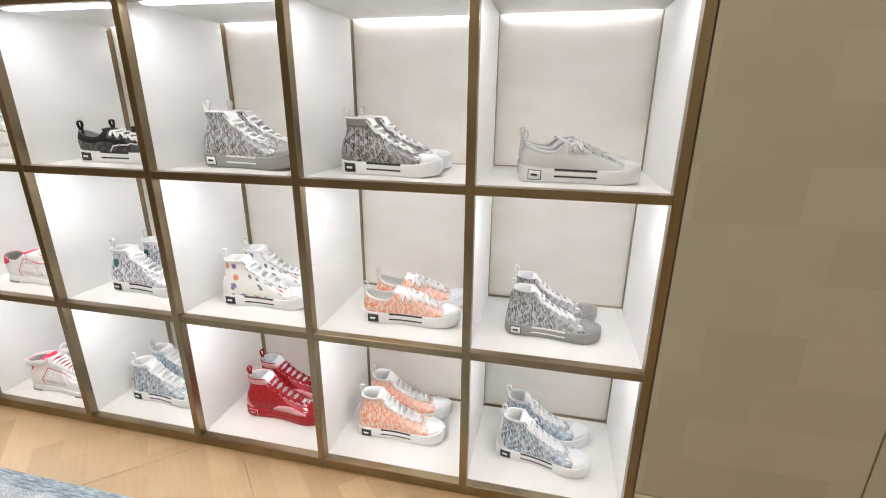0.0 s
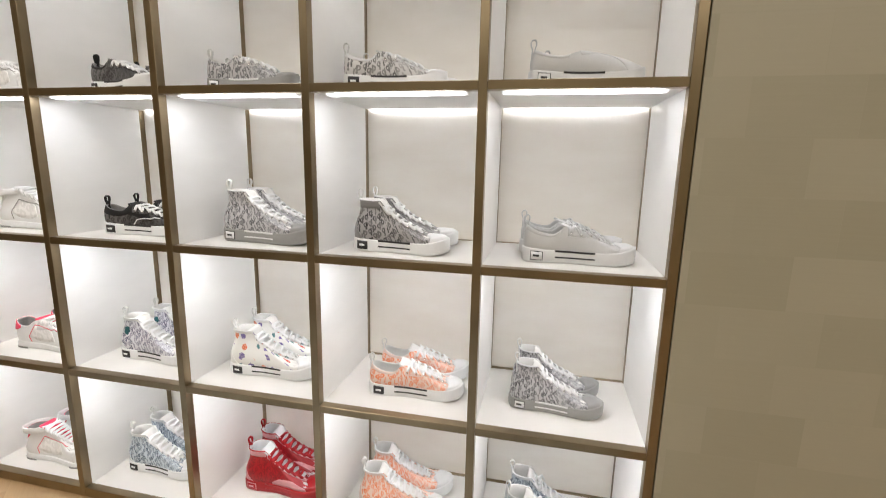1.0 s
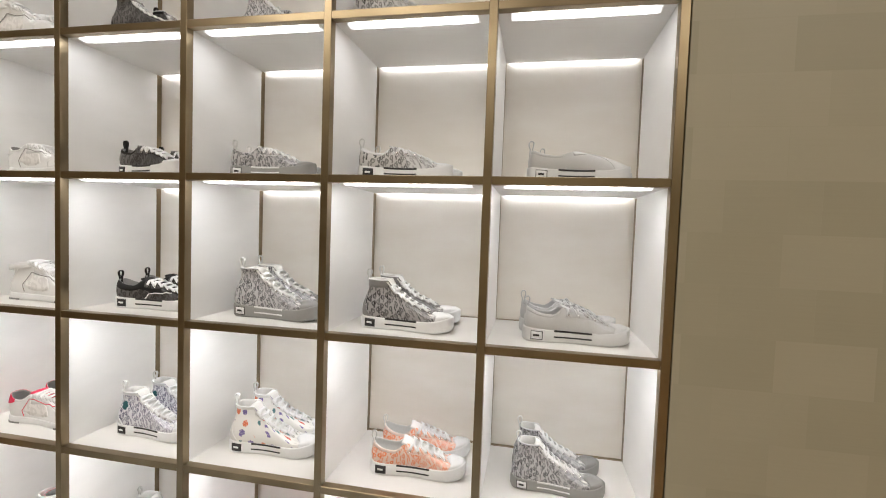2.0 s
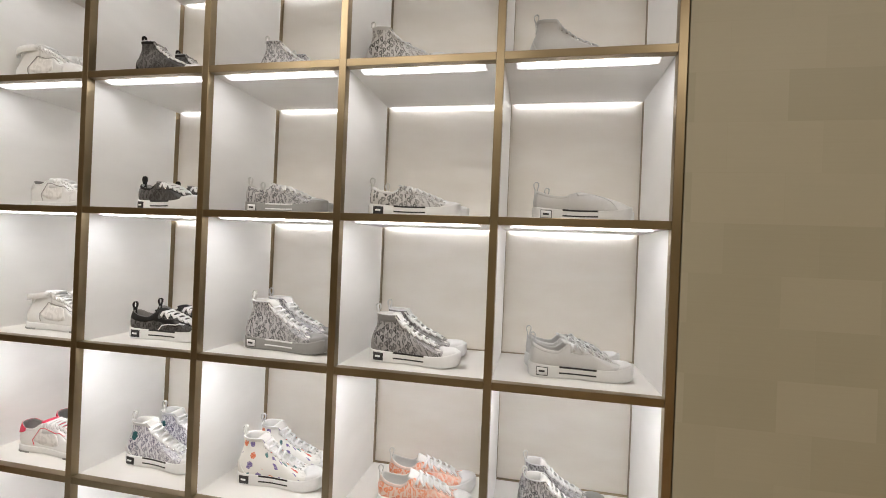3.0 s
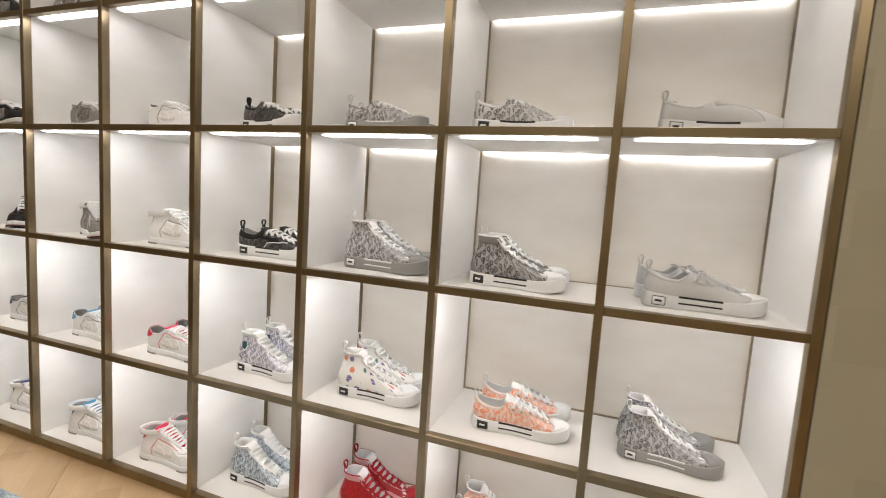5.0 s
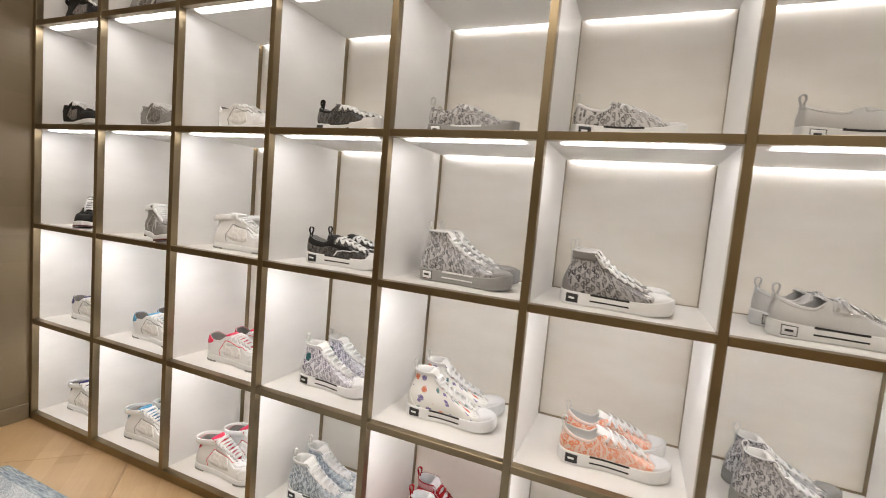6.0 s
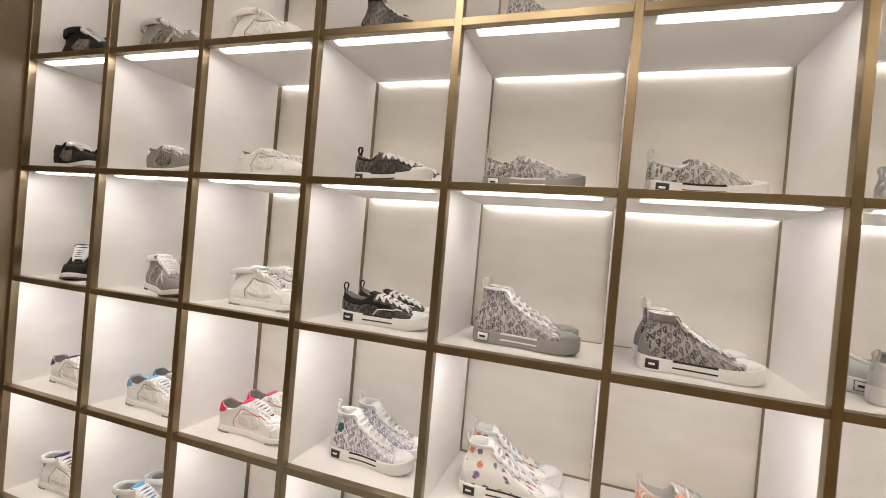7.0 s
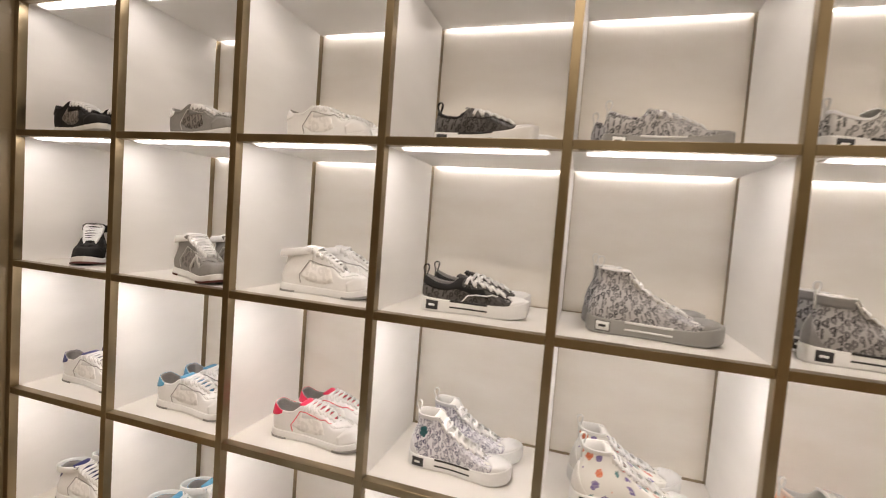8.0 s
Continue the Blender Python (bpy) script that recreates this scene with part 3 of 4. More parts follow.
def laces_mesh(last, bow):
    bm = bmesh.new()
    rows = lace_rows(last)
    pl = last.skin(rows, np.full(len(rows), 0.9), 0.002)
    pr = last.skin(-rows, np.full(len(rows), 0.9), 0.002)
    up = [Vector((0.55, 0, 0.83)).normalized()] * 7

    def lace(ta, tb, lift):
        """From the eyelet on one side over the tongue to that on the other."""
        path, normals = [], []
        sa = 1.0 if ta > 0 else -1.0
        low = below_edge(last, [ta, tb], 0.0165)
        ea, eb = (last.skin(np.array([t]), np.array([0.985]), 0.0028 + lift)[0] for t in (ta + (abs(tb) - abs(ta)) * 0.28 * sa, tb + (abs(ta) - abs(tb)) * 0.28 * -sa))
        for f in np.linspace(0, 1, 15):
            tau = abs(ta) + (abs(tb) - abs(ta)) * f
            if f <= 0.28 or f >= 0.72:
                e = f if f <= 0.28 else 1 - f
                side = sa if f <= 0.28 else -sa
                p = last.skin(np.array([side * tau]), np.array([low[0 if f < 0.5 else 1] + (0.985 - low[0 if f < 0.5 else 1]) * e / 0.28]), 0.0012 + (0.0016 + lift) * min(1.0, e / 0.12))[0]
                nn = Vector((0.45, side * (1.0 - e * 2), 0.75))
            else:
                w = (f - 0.28) / 0.44
                p = ea * (1 - w) + eb * w + np.array(up[0]) * (0.0035 * math.sin(math.pi * w))
                nn = Vector((0.5, sa * (0.5 - w) * 0.8, 0.85))
            path.append(p)
            normals.append(nn)
        ribbon(bm, path, normals, 0.0088, 0.0026)

    for k in range(len(rows) - 1):
        lace(rows[k + 1], -rows[k], 0.0006)
        lace(-rows[k + 1], rows[k], 0.0026)
    lace(rows[-1], -rows[-1], 0.0)
    if bow:
        c = (Vector(pl[0]) + Vector(pr[0])) / 2 + up[0] * 0.008 + Vector((0.006, 0, 0))
        for side in (-1, 1):
            loop = [c + Vector((0.006 * math.sin(a) + 0.010 * (1 - math.cos(a)) / 2, side * 0.017 * (1 - math.cos(a)) / 2 + side * 0.004 * math.sin(a), 0.010 * math.sin(a) - 0.008 * (1 - math.cos(a)) / 2)) for a in [math.pi * 2 * k / 14 for k in range(15)]]
            ribbon(bm, loop, [Vector((0.3, side * 0.2, 0.9))] * 15, 0.0055, 0.0022)
            end = [c + Vector((0.004 + 0.016 * f, side * (0.004 + 0.026 * f ** 0.7), 0.003 * math.sin(f * 3) - 0.026 * f * f)) for f in [k / 8 for k in range(9)]]
            ribbon(bm, end, [Vector((0.3, side * 0.7, 0.6))] * 9, 0.0055, 0.0022)
        bmesh.ops.create_uvsphere(bm, u_segments=8, v_segments=6, radius=0.0055, matrix=Matrix.Translation(c))
    return bm


def tab_mesh(last):
    """The pull loop standing at the heel."""
    a = TOPS[last.kind]
    x0, z0 = a[1][0], a[3][0]
    pts = [(x0 - 0.001, z0 - 0.035), (x0 - 0.002, z0 - 0.012), (x0 - 0.004, z0 + 0.004), (x0 - 0.008, z0 + 0.014), (x0 - 0.0085, z0 + 0.022), (x0 - 0.004, z0 + 0.028), (x0 + 0.002, z0 + 0.0285),
           (x0 + 0.006, z0 + 0.024), (x0 + 0.006, z0 + 0.016), (x0 + 0.003, z0 + 0.006), (x0 + 0.002, z0 - 0.006), (x0 + 0.004, z0 - 0.016)]
    if last.tall is False:
        pts[0] = (x0 - 0.005, z0 - 0.028)
        pts[1] = (x0 - 0.005, z0 - 0.012)
    bm = bmesh.new()
    path = [Vector((x, 0, z)) for x, z in pts]
    ns = []
    for k in range(len(path)):
        d = path[min(k + 1, len(path) - 1)] - path[max(k - 1, 0)]
        ns.append(Vector((-d.z, 0, d.x)))
    ribbon(bm, path, ns, 0.012, 0.0034)
    return bm


def eyelet_mesh():
    bm = bmesh.new()
    n, r0, r1 = 10, 0.0019, 0.0036
    rings = [[bm.verts.new((r * math.cos(2 * math.pi * k / n), r * math.sin(2 * math.pi * k / n), z)) for k in range(n)] for r, z in ((r0, -0.0004), (r0 + 0.0003, 0.0009), (r1 - 0.0004, 0.0009), (r1, -0.0004))]
    for a, b in zip(rings, rings[1:]):
        for k in range(n):
            bm.faces.new((a[k], a[(k + 1) % n], b[(k + 1) % n], b[k])).smooth = True
    return bm


def strap_mesh(last):
    """The wide ankle strap, standing off at the heel."""
    pts, ns = [], []
    n = 30
    for k in range(n + 1):
        a = math.pi * 2 * k / n
        x = 0.054 - 0.064 * math.cos(a)
        y = 0.042 * math.sin(a)
        pts.append((x, y + last.middle(0.25), 0.121 + 0.14 * (x - 0.05)))
        ns.append((-math.cos(a), math.sin(a), 0.0))
    bm = bmesh.new()
    grid = []
    for dz in (-0.0110, -0.0092, 0.0092, 0.0110):
        off = 0.0 if abs(dz) < 0.011 else -0.0012
        grid.append([(p[0] + q[0] * off, p[1] + q[1] * off, p[2] + dz) for p, q in zip(pts[:-1], ns[:-1])])
    inner = [[(p[0] - q[0] * 0.0045, p[1] - q[1] * 0.0045, p[2] + dz) for p, q in zip(pts[:-1], ns[:-1])] for dz in (-0.0102, -0.004, 0.004, 0.0102)]
    bm.free()
    return sheet(np.array(grid), closed=True, thick=np.array(inner))


def tube_on(last, ways, lift, r):
    """A piping that follows points (tau, v) on the skin."""
    bm = bmesh.new()
    dense = []
    for (a, b), (c, d) in zip(ways, ways[1:]):
        for k in range(6):
            dense.append((a + (c - a) * k / 6, b + (d - b) * k / 6))
    dense.append(ways[-1])
    p = last.skin(np.array([d[0] for d in dense]), np.array([d[1] for d in dense]), lift)
    side = 1 if ways[0][0] > 0 else -1
    ribbon(bm, [Vector(q) for q in p], [Vector((0.15, side, 0.5))] * len(p), r * 2.4, r * 1.4)
    return bm


def canvas_shoe(kind, foot, m, m_sole, m_collar, m_lace, m_tab, m_stripe, m_tag, m_bar, m_eye, m_toe, m_line, m_stay=None, m_rim=None, bow=False, skate=False, patched=None):
    """A vulcanised canvas sneaker: high, low or slip-on."""
    last = Last(kind, foot)
    key = (kind, foot)
    top = new("sneaker")
    sole = shoe_part("sole", key, lambda: sole_mesh(last), m_sole, top)
    upper = shoe_part("upper", key, lambda: upper_mesh(last), m, top)
    shoe_part("lining", key, lambda: lining_mesh(last), m_line, top)
    hi = (0.04, 0.30, 0.50, 0.68, 0.82, 0.90, 0.93, 0.90, 0.82, 0.68, 0.50, 0.30, 0.04)
    shoe_part("toe_cap", key, lambda: patch(last, 0.725, 1.275, 0.0, hi, 0.0014, 37, 7), m_toe, upper, "smooth rubber toe cap")
    cv = (0.80 if m_stay else 0.91) if kind == "high" else 0.84
    if not skate:
        shoe_part("collar", key + (cv,), lambda: patch(last, -0.37, 0.37, cv, 0.995, 0.0010, 40, 4), m_collar, upper)
    else:
        shoe_part("collar", key + ("skate",), lambda: patch(last, -0.60, 0.60, (0.25, 0.45, 0.62, 0.62, 0.66, 0.66, 0.62, 0.62, 0.45, 0.25), 0.995, 0.0010, 40, 4), m_collar, upper)
        for side in (1, -1):
            shoe_part("side_line", key + (side,), lambda: tube_on(last, [(side * 0.43, 0.05), (side * 0.47, 0.32), (side * 0.53, 0.38), (side * 0.60, 0.36), (side * 0.66, 0.46), (side * 0.72, 0.66)], 0.001, 0.0017), m_bar, upper)
    if kind == "high":
        shoe_part("heel_panel", key, lambda: patch(last, -0.235, 0.235, 0.0, (0.03, 0.22, 0.42, 0.60, 0.60, 0.42, 0.22, 0.03), 0.0012, 20, 6), m_collar, upper)
        shoe_part("piping", key, lambda: tube_on(last, [(-0.375 + 0.75 * k / 12, 0.995) for k in range(13)], 0.0006, 0.0016), m_rim or m_lace, upper)
    for side in (1, -1):
        if kind != "slip":
            t0 = 0.385 if kind == "high" else 0.43
            edge = tuple(below_edge(last, np.linspace(side * t0, side * 0.93, 9), 0.027))
            shoe_part("eyestay", key + (side,), lambda: patch(last, side * t0, side * 0.93, edge, 0.998, 0.0011, 22, 4), m_stay or m, upper)
            way = [(side * (t0 + (0.90 - t0) * k / 8), float(w)) for k, w in enumerate(below_edge(last, np.linspace(side * t0, side * 0.90, 9), 0.027))]
            shoe_part("piping", key + (side,), lambda: tube_on(last, way, 0.0012, 0.0008), m_rim or m_collar, upper)
        shoe_part("stripe", key + (side,), lambda: sole_strip(last, side * 0.36, side * 0.585, 0.42, 0.54, 0.0008), m_stripe, sole)
        shoe_part("stripe", key + (side, 2), lambda: sole_strip(last, side * 0.36, side * 0.585, 0.88, 1.03, 0.0006), m_stripe, sole)
        shoe_part("label_frame", key + (side,), lambda: sole_strip(last, side * 0.170, side * 0.278, 0.20, 0.84, 0.0010), BLACK_INK if m_tag is not RED_RUBBER else PINK_FILM, sole)
        shoe_part("heel_label", key + (side,), lambda: sole_strip(last, side * 0.176, side * 0.272, 0.25, 0.79, 0.0014), m_tag, sole)
        shoe_part("label_bar", key + (side,), lambda: sole_strip(last, side * 0.197, side * 0.251, 0.45, 0.60, 0.0020), m_bar, sole)
    if m_stay is PINK_FILM:
        for side in (1, -1):
            shoe_part("side_overlay", key + (side,), lambda: patch(last, side * 0.42, side * 0.72, (0.02, 0.02, 0.02), (0.10, 0.26, 0.30, 0.34, 0.30), 0.0010, 14, 4), m_stay, upper, "milky pink overlay")
    if kind == "slip":
        shoe_part("vamp_cover", key, lambda: patch(last, 0.50, 1.50, 0.80, 1.0, 0.0010, 25, 4), m_collar, upper)
    else:
        shoe_part("tongue", key, lambda: tongue_mesh(last), m_collar if skate else m_line, top)
        shoe_part("laces", key + (bow,), lambda: laces_mesh(last, bow), m_lace, top)
        eye = cached(("eyelet", id(m_eye)), eyelet_mesh)
        if not eye.materials:
            eye.materials.append(m_eye)
        rows = lace_rows(last)
        for side in (1, -1):
            hole = below_edge(last, side * rows, 0.0195)
            p, q = last.skin(side * rows, hole, 0.0016), last.skin(side * rows, hole, 0.0032)
            for a, b in zip(p, q):
                e = new("eyelet", eye)
                e.parent = upper
                e.matrix_basis = Matrix.Translation(a) @ Vector(b - a).to_track_quat("Z", "Y").to_matrix().to_4x4()
    shoe_part("pull_tab", key, lambda: tab_mesh(last), m_tab, top)
    if patched:
        for side in (1, -1):
            shoe_part("flower_patch", key + (side,), lambda: flower_mesh(last, side), patched, upper, "teal and violet embroidered flower")
    return top


def flower_mesh(last, side):
    bm = bmesh.new()
    for k in range(5):
        a = 2 * math.pi * k / 5
        c = last.skin(np.array([side * (0.235 + 0.020 * math.cos(a))]), np.array([0.60 + 0.075 * math.sin(a)]), 0.0010)[0]
        bmesh.ops.create_icosphere(bm, subdivisions=1, radius=1.0, matrix=Matrix.Translation(c) @ Matrix.Diagonal((0.0075, 0.0025, 0.0085, 1)))
    return bm


def court_shoe(kind, foot, m, m_sole, m_panel, m_pipe, m_heel, m_line, m_lace, m_over, m_out, m_strap=None):
    """A leather court sneaker, low or with an ankle strap."""
    last = Last(kind, foot)
    key = (kind, foot)
    top = new("sneaker")
    sole = shoe_part("sole", key, lambda: sole_mesh(last), m_sole, top)
    shoe_part("outsole", key, lambda: sole_strip(last, -0.30, 0.30, 0.02, 0.26, 0.0005, 24), m_out, sole, "darker rubber outsole")
    shoe_part("outsole", key + (2,), lambda: sole_strip(last, 0.66, 1.34, 0.02, 0.30, 0.0005, 24), m_out, sole, "darker rubber outsole")
    upper = shoe_part("upper", key, lambda: upper_mesh(last), m, top)
    shoe_part("lining", key, lambda: lining_mesh(last), m_line, top)
    shoe_part("heel_tab", key, lambda: patch(last, -0.21, 0.21, (0.86, 0.66, 0.56, 0.54, 0.54, 0.56, 0.66, 0.86), 1.0, 0.0026, 20, 5), m_heel, upper)
    shoe_part("collar", key, lambda: patch(last, -0.40, 0.40, 0.90, 0.998, 0.0022, 40, 4), m, upper)
    shoe_part("toe_overlay", key, lambda: patch(last, 0.70, 1.30, 0.0, (0.22, 0.42, 0.50, 0.52, 0.50, 0.42, 0.22), 0.0010, 30, 5), m, upper)
    hi = 0.80 if kind == "court" else 0.66
    for side in (1, -1):
        shoe_part("side_panel", key + (side,), lambda: patch(last, side * 0.335, side * 0.60, (hi * 0.45, 0.16, 0.14, 0.14, 0.20), (hi * 0.55, hi, hi * 0.93, 0.70, 0.52), 0.0008, 14, 5), m_panel, upper, "printed hexagonal side panel")
        shoe_part("piping", key + (side,), lambda: tube_on(last, [(side * 0.345, 0.10), (side * 0.325, hi * 0.50), (side * 0.385, hi * 1.02), (side * 0.45, hi * 0.99), (side * 0.60, 0.60), (side * 0.68, 0.64), (side * 0.74, 0.75)], 0.0014, 0.0011), m_pipe, upper)
        if m is not LEATHER and m_over is not m:
            shoe_part("forefoot_overlay", key + (side,), lambda: patch(last, side * 0.50, side * 0.66, (0.05, 0.30, 0.46), (0.20, 0.44, 0.60), 0.0015, 10, 4), m_over, upper)
            shoe_part("forefoot_overlay", key + (side, 2), lambda: patch(last, side * 0.61, side * 0.71, (0.44, 0.22), (0.58, 0.34), 0.0016, 6, 3), m_over, upper)
        shoe_part("eyestay", key + (side,), lambda: patch(last, side * 0.41, side * 0.95, (0.62, 0.60, 0.58, 0.56, 0.54), 0.998, 0.0014, 22, 4), m, upper)
    shoe_part("tongue", key, lambda: tongue_mesh(last), m_heel, top)
    shoe_part("laces", key + (False,), lambda: laces_mesh(last, False), m_lace, top)
    if m_strap:
        shoe_part("ankle_strap", key, lambda: strap_mesh(last), m_strap, top)
    return top


# colours of the shoes
WHITE_RUBBER = plain("white_rubber", (0.78, 0.79, 0.80), 0.45, 0.03)
GREY_RUBBER = plain("grey_rubber", (0.30, 0.30, 0.295), 0.5, 0.04)
RED_RUBBER = plain("red_rubber", (0.36, 0.002, 0.008), 0.35, 0.05)
BLACK_INK = plain("black_rubber", (0.018, 0.017, 0.02), 0.5)
WHITE_LACE = plain("white_cotton", (0.84, 0.845, 0.85), 0.9, 0.05, 400.0, 0.4)
RED_LACE = plain("red_cotton", (0.38, 0.002, 0.008), 0.8, 0.1, 400.0, 0.4)
WHITE_FABRIC = plain("white_canvas", (0.76, 0.755, 0.74), 0.8, 0.04, 300.0, 0.3)
MILK_FILM = plain("milky_film", (0.70, 0.71, 0.73), 0.35, 0.06)
SMOKE_FILM = plain("smoky_film", (0.27, 0.268, 0.272), 0.35, 0.10)
PINK_FILM = plain("pink_film", (0.70, 0.36, 0.38), 0.35, 0.10)
PEACH_FILM = plain("peach_film", (0.76, 0.62, 0.56), 0.4, 0.06)
BLACK_FABRIC = plain("black_canvas", (0.008, 0.0075, 0.008), 0.8, 0.1, 300.0, 0.3)
STEEL = mat("nickel", (0.6, 0.6, 0.6), 0.25, 1.0)
LEATHER = plain("white_leather", (0.85, 0.86, 0.87), 0.42, 0.03, 120.0, 0.15)
GREY_LEATHER = plain("grey_suede", (0.30, 0.295, 0.29), 0.8, 0.08, 250.0, 0.3)
PALE_LEATHER = plain("pale_grey_leather", (0.56, 0.55, 0.54), 0.5, 0.05, 120.0, 0.15)
BLACK_LEATHER = plain("black_leather", (0.006, 0.005, 0.005), 0.8, 0.1, 120.0, 0.15)
GREY_LINING = plain("grey_towelling", (0.34, 0.33, 0.325), 0.95, 0.1, 300.0, 0.4)
PINK_LEATHER = plain("neon_pink_leather", (0.78, 0.03, 0.10), 0.4, 0.05)
BLUE_LEATHER = plain("sky_blue_leather", (0.10, 0.36, 0.60), 0.4, 0.05)
NAVY_LEATHER = plain("navy_leather", (0.03, 0.035, 0.16), 0.4, 0.05)
GUM = plain("oxblood_rubber", (0.10, 0.022, 0.018), 0.5, 0.1)
TEAL_THREAD = plain("teal_violet_thread", (0.03, 0.17, 0.20), 0.7, 0.3, 200.0, 0.4)
CREAM_STRIPE = plain("cream_rubber", (0.66, 0.60, 0.50), 0.45, 0.03)

MONO_GREY = monogram("grey_monogram_mesh", (0.50, 0.50, 0.52), (0.018, 0.019, 0.028), (0.46, 0.46, 0.48), 0.45, 0.0120)
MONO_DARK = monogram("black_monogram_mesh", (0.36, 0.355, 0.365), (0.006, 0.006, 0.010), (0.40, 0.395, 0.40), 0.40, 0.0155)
MONO_LOW = monogram("dark_monogram_mesh", (0.60, 0.60, 0.61), (0.008, 0.008, 0.010), (0.60, 0.60, 0.61), 0.75, 0.0155)
MONO_BLACK = monogram("black_white_canvas", (0.13, 0.125, 0.125), (0.007, 0.006, 0.007), (0.010, 0.008, 0.008), 0.95, 0.0145)
MONO_BLUE = monogram("blue_grey_monogram_mesh", (0.50, 0.57, 0.63), (0.025, 0.055, 0.105), (0.58, 0.63, 0.68), 0.35, 0.0120)
MONO_VIOLET = monogram("violet_grey_monogram_mesh", (0.68, 0.68, 0.73), (0.055, 0.055, 0.13), (0.70, 0.70, 0.74), 0.50, 0.0125)
MONO_ORANGE = monogram("orange_monogram_mesh", (0.80, 0.62, 0.54), (0.80, 0.20, 0.05), (0.80, 0.60, 0.53), 0.45, 0.0130)
MONO_RED = monogram("red_monogram_mesh", (0.36, 0.002, 0.008), (0.20, 0.001, 0.004), (0.48, 0.07, 0.09), 0.18)
MONO_PANEL = monogram("pale_panel_print", (0.86, 0.855, 0.85), (0.72, 0.715, 0.71), (0.87, 0.865, 0.86), 0.4, 0.024)
MONO_PANEL_DARK = monogram("dark_panel_print", (0.26, 0.24, 0.225), (0.025, 0.020, 0.018), (0.03, 0.025, 0.024), 0.5, 0.014)
BLOSSOM = blossom_print("scattered_blossom_canvas")


def cv(m, sole=WHITE_RUBBER, collar=MILK_FILM, lace=WHITE_LACE, tab=WHITE_FABRIC, stripe=BLACK_INK, tag=BLACK_INK, bar=WHITE_RUBBER, eye=STEEL, toe=None, line=WHITE_FABRIC, **more):
    return dict(m=m, m_sole=sole, m_collar=collar, m_lace=lace, m_tab=tab, m_stripe=stripe, m_tag=tag, m_bar=bar, m_eye=eye, m_toe=toe or sole, m_line=line, **more)


def ct(m=LEATHER, sole=WHITE_RUBBER, panel=MONO_PANEL, pipe=GREY_LEATHER, heel=LEATHER, line=GREY_LINING, lace=WHITE_LACE, over=PALE_LEATHER, out=GREY_RUBBER, strap=None):
    return dict(m=m, m_sole=sole, m_panel=panel, m_pipe=pipe, m_heel=heel, m_line=line, m_lace=lace, m_over=over, m_out=out, m_strap=strap)


GREY = cv(MONO_GREY, GREY_RUBBER, MONO_GREY, m_rim=MILK_FILM, stripe=WHITE_RUBBER, tag=WHITE_RUBBER, bar=BLACK_INK)
OFF_WHITE = plain("off_white_canvas", (0.58, 0.585, 0.59), 0.7, 0.04, 300.0, 0.3)
OFF_RUBBER = plain("off_white_rubber", (0.66, 0.665, 0.67), 0.45, 0.03)
WHITE = cv(OFF_WHITE, OFF_RUBBER, OFF_WHITE, OFF_WHITE, OFF_WHITE, tag=OFF_RUBBER, bar=BLACK_INK, line=OFF_WHITE)
RED = cv(MONO_RED, RED_RUBBER, PINK_FILM, RED_LACE, RED_LACE, RED_RUBBER, RED_RUBBER, PINK_FILM, STEEL, None, MILK_FILM, m_stay=PINK_FILM)
ORANGE = cv(MONO_ORANGE, collar=PEACH_FILM)
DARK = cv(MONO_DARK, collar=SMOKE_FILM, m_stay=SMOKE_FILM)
BLACK = cv(MONO_BLACK, collar=BLACK_FABRIC, tab=BLACK_FABRIC, line=GREY_LINING)
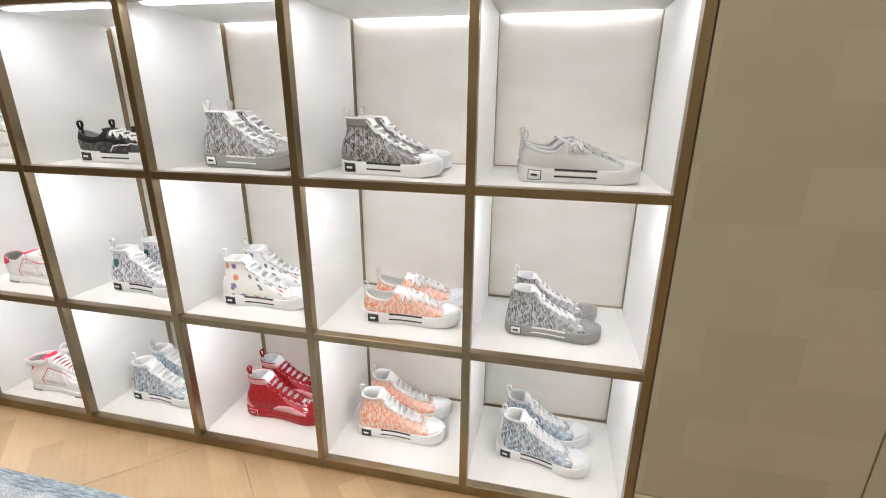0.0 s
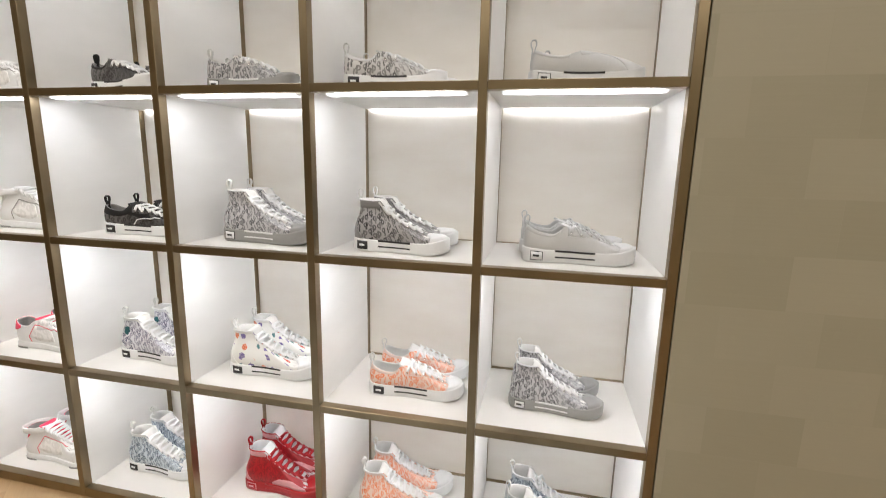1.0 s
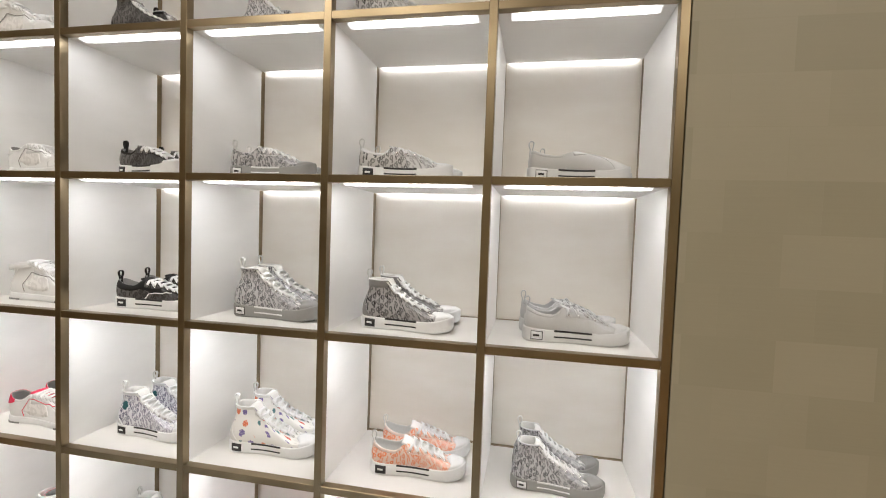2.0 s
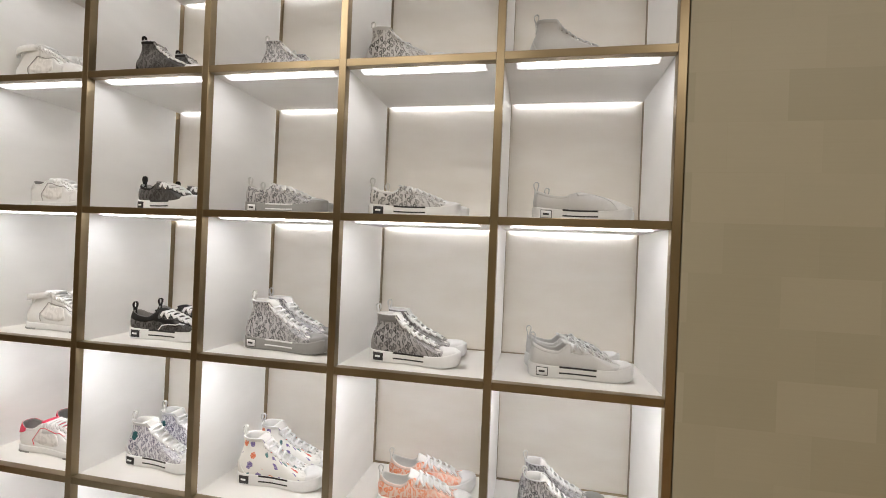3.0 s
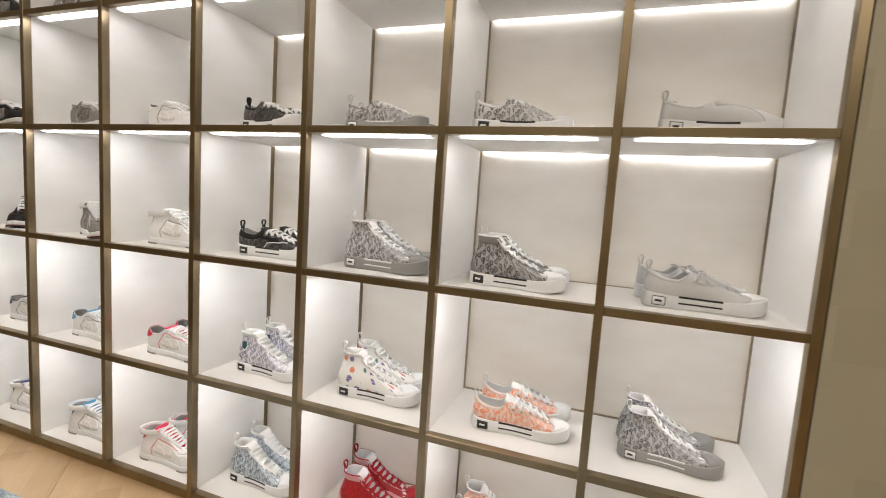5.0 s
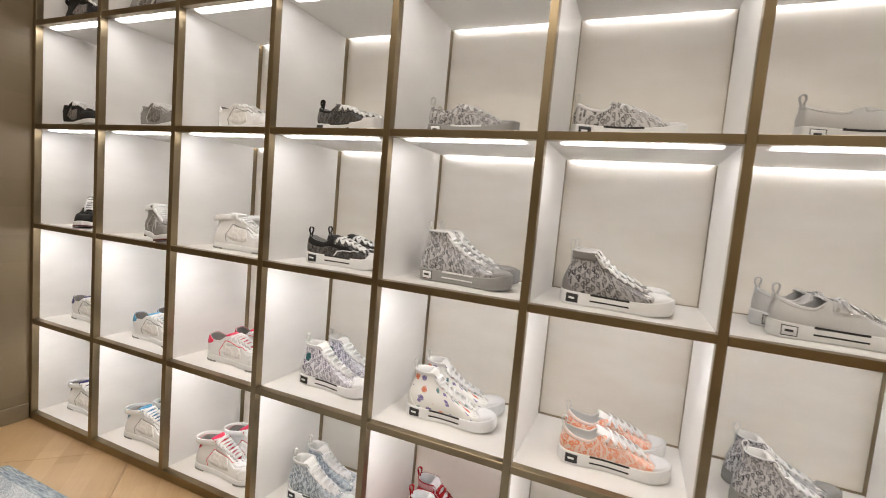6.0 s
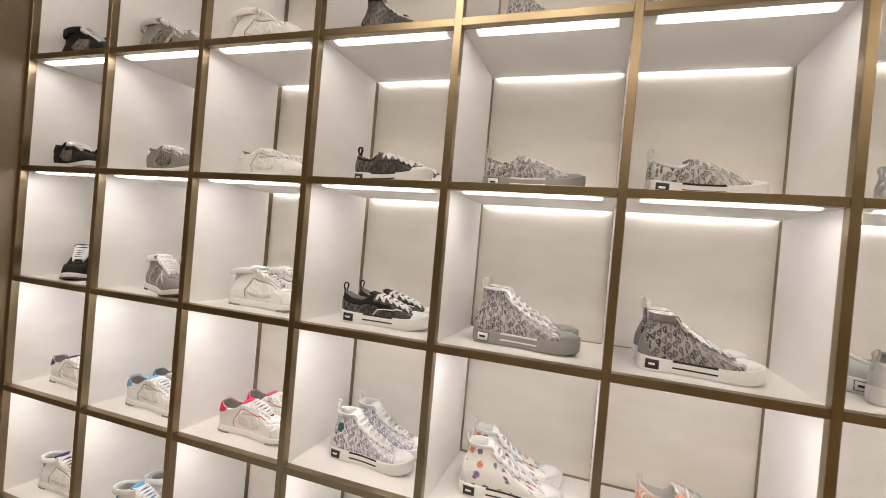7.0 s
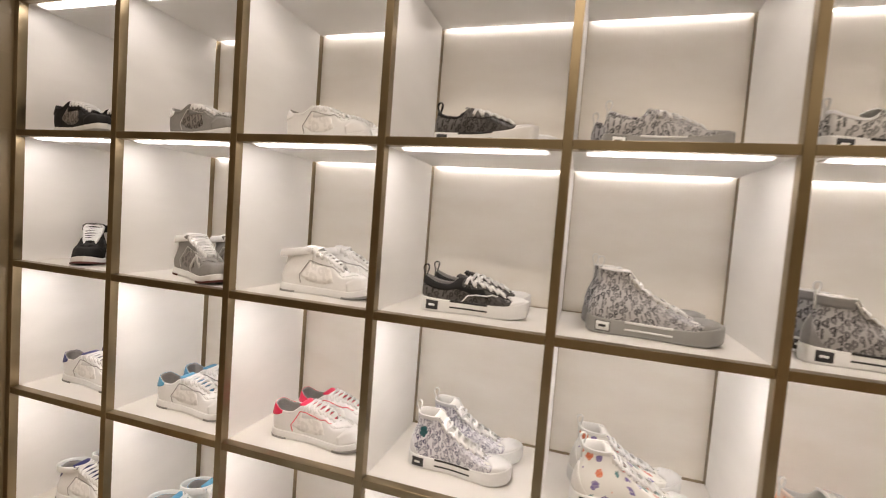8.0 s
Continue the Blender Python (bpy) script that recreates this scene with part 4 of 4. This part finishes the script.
# column, row: form, materials, label, heel's x in the compartment, centre's y, turn, size; the second shoe's x, y and turn relative to it
PAIRS = {
    (7, 1): ("high", cv(MONO_BLUE, bow=True), "blue-grey monogram canvas high-top sneaker with white sole", 0.075, 0.158, -6.8, 0.888, 0.004, 0.096, 4),
    (6, 1): ("high", ORANGE, "orange monogram high-top sneaker with white sole and laces", 0.058, 0.142, 6.0, 0.921, -0.005, 0.105, 0),
    (5, 1): ("high", RED, "red translucent high-top sneaker with red sole and laces", 0.081, 0.149, 2.9, 0.931, -0.021, 0.101, 0),
    (4, 1): ("high", cv(MONO_BLUE), "blue-grey monogram canvas high-top sneaker with white sole", 0.059, 0.132, 3.1, 0.906, -0.014, 0.097, 0),
    (3, 1): ("mid", ct(pipe=PINK_LEATHER, heel=PINK_LEATHER, strap=LEATHER), "white leather ankle-strap sneaker with pink lining and piping", 0.077, 0.096, 3.9, 0.928, 0.030, 0.108, 0),
    (2, 1): ("mid", ct(heel=BLUE_LEATHER, strap=LEATHER), "white leather ankle-strap sneaker with sky blue tongue", 0.079, 0.100, 6.8, 0.931, 0.030, 0.108, 0),
    (1, 1): ("mid", ct(heel=NAVY_LEATHER, strap=LEATHER), "white leather ankle-strap sneaker with navy tongue", 0.066, 0.125, 2.8, 0.930, 0.030, 0.108, 0),
    (7, 2): ("high", GREY, "grey monogram high-top sneaker with grey rubber sole", 0.082, 0.146, 0.0, 0.815, 0.000, 0.100, 0),
    (6, 2): ("low", ORANGE, "orange monogram low sneaker with white sole and laces", 0.107, 0.118, 7.3, 0.899, -0.004, 0.112, 0),
    (5, 2): ("high", cv(BLOSSOM, collar=WHITE_FABRIC), "white high-top sneaker printed with small coloured motifs", 0.071, 0.127, 6.7, 0.916, -0.008, 0.105, 0),
    (4, 2): ("high", cv(MONO_VIOLET, patched=TEAL_THREAD), "violet-grey monogram high-top sneaker with flower patch", 0.079, 0.136, 1.6, 0.901, 0.013, 0.106, 0),
    (3, 2): ("court", ct(pipe=PINK_LEATHER, heel=PINK_LEATHER), "white leather low sneaker with neon pink heel and piping", 0.090, 0.117, 3.0, 0.921, 0.012, 0.107, 0),
    (2, 2): ("court", ct(heel=BLUE_LEATHER), "white leather low sneaker with sky blue heel", 0.081, 0.122, 1.2, 0.929, -0.006, 0.104, 0),
    (1, 2): ("court", ct(heel=NAVY_LEATHER), "white leather low sneaker with navy heel", 0.066, 0.136, 0.6, 0.929, 0.030, 0.108, 0),
    (7, 3): ("low", dict(WHITE, bow=True), "plain white low canvas sneaker with black sole stripes", 0.098, 0.118, 5.5, 0.895, -0.012, 0.108, 0),
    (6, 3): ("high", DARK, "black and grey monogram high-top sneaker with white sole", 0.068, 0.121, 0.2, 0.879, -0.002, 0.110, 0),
    (5, 3): ("high", GREY, "grey monogram high-top sneaker with grey rubber sole", 0.073, 0.141, -0.5, 0.939, -0.010, 0.107, 0),
    (4, 3): ("low", dict(BLACK, skate=True), "black and white low sneaker with white side line", 0.086, 0.121, 7.8, 0.903, -0.008, 0.110, 0),
    (3, 3): ("mid", ct(over=LEATHER, strap=LEATHER), "white leather ankle-strap sneaker with grey piping", 0.082, 0.127, 3.0, 0.925, 0.030, 0.108, 0),
    (2, 3): ("mid", ct(GREY_LEATHER, panel=MONO_PANEL_DARK, pipe=PALE_LEATHER, over=PALE_LEATHER, strap=LEATHER, out=GUM), "grey ankle-strap sneaker with dark monogram panel", 0.092, 0.161, -20.3, 0.932, 0.045, 0.108, 0),
    (1, 3): ("mid", ct(BLACK_LEATHER, panel=BLACK_LEATHER, pipe=BLACK_LEATHER, heel=BLACK_LEATHER, line=BLACK_FABRIC, over=BLACK_LEATHER, strap=BLACK_FABRIC, out=GUM), "black leather ankle-strap sneaker with white laces", 0.034, 0.236, -40, 0.9, 0.100, 0.055, 0),
    (7, 4): ("slip", dict(WHITE), "plain white slip-on canvas sneaker with black sole stripes", 0.092, 0.106, 9.0, 0.860, 0.030, 0.108, 0),
    (6, 4): ("low", cv(MONO_LOW), "grey and black monogram low sneaker with white sole", 0.051, 0.105, 9.0, 0.872, 0.009, 0.108, 0),
    (5, 4): ("low", GREY, "grey monogram low sneaker with grey rubber sole", 0.069, 0.118, 3.5, 0.877, -0.026, 0.106, 0),
    (4, 4): ("low", BLACK, "black canvas low sneaker with white sole", 0.084, 0.142, -10.0, 0.900, 0.030, 0.108, 0),
    (3, 4): ("court", ct(over=LEATHER), "white leather low sneaker with grey piping", 0.063, 0.144, -4.5, 0.913, 0.030, 0.108, 0),
    (2, 4): ("court", ct(GREY_LEATHER, panel=MONO_PANEL_DARK, pipe=PALE_LEATHER, over=GREY_LEATHER), "grey suede low sneaker with dark monogram panel", 0.073, 0.136, -8.1, 0.930, 0.030, 0.108, 0),
    (1, 4): ("court", ct(BLACK_LEATHER, panel=MONO_PANEL_DARK, pipe=BLACK_LEATHER, heel=BLACK_LEATHER, line=BLACK_FABRIC, over=BLACK_LEATHER), "black leather low sneaker with monogram panel", 0.047, 0.103, -8.4, 0.930, 0.030, 0.108, 0),
    (7, 5): ("high", WHITE, "plain white high-top canvas sneaker", 0.065, 0.133, -0.2, 0.829, 0.030, 0.108, 0),
    (6, 5): ("high", cv(MONO_LOW), "black and white monogram high-top sneaker", 0.020, 0.116, 0.3, 0.829, 0.030, 0.108, 0),
    (5, 5): ("high", GREY, "grey monogram high-top sneaker with grey rubber sole", 0.071, 0.159, 0.4, 0.826, 0.030, 0.108, 0),
    (4, 5): ("high", BLACK, "black monogram high-top sneaker with white laces", 0.075, 0.115, 0.3, 0.831, 0.030, 0.108, 0),
    (3, 5): ("mid", ct(over=LEATHER, strap=LEATHER), "white leather ankle-strap sneaker with grey piping", 0.010, 0.115, -0.5, 1.000, 0.030, 0.108, 0),
    (2, 5): ("mid", ct(GREY_LEATHER, panel=MONO_PANEL_DARK, pipe=PALE_LEATHER, over=PALE_LEATHER, strap=PALE_LEATHER), "grey ankle-strap sneaker with dark monogram panel", 0.014, 0.115, -0.5, 1.000, 0.030, 0.108, 0),
    (1, 5): ("mid", ct(BLACK_LEATHER, panel=MONO_PANEL_DARK, pipe=BLACK_LEATHER, heel=BLACK_LEATHER, line=BLACK_FABRIC, over=BLACK_LEATHER, strap=BLACK_FABRIC), "black ankle-strap sneaker with monogram panel", 0.020, 0.115, -0.5, 1.000, 0.030, 0.108, 0),
}
for (c, r), (kind, mats, label, dx, yc, turn, size, ex, ey, et) in PAIRS.items():
    make = court_shoe if kind in ("court", "mid") else canvas_shoe
    x, z = (c - 1) * P + dx, Z0 + (r - 1) * H + T + 0.0004
    for foot, m in ((1, pose(x, yc, z, 0, 0, turn)), (-1, pose(x + ex, yc + ey, z, 0, 0, turn + et))):
        shoe = make(kind, foot, **mats)
        shoe.matrix_basis = m @ Matrix.Scale(size, 4)
        tagged(shoe, label, "sneaker", "sneakers in the shelving")

# ---- parquet panels ----
for a in range(-3, 8):
    for b in range(-8, 4):
        # lattice of diagonals x - y = D1 + a * SP, x + y = 1.829 + b * SP
        p, q = D1 + (a + 0.5) * SP, 1.829 + (b + 0.5) * SP
        cx, cy = (p + q) / 2, (q - p) / 2
        if -0.6 < cx < 5.8 and -4.6 < cy < 0.62:
            bm = floor_panel(cx, cy)
            if len(bm.faces) > 0:
                part("parquet_panel", bm, OAK, floor)
            else:
                bm.free()
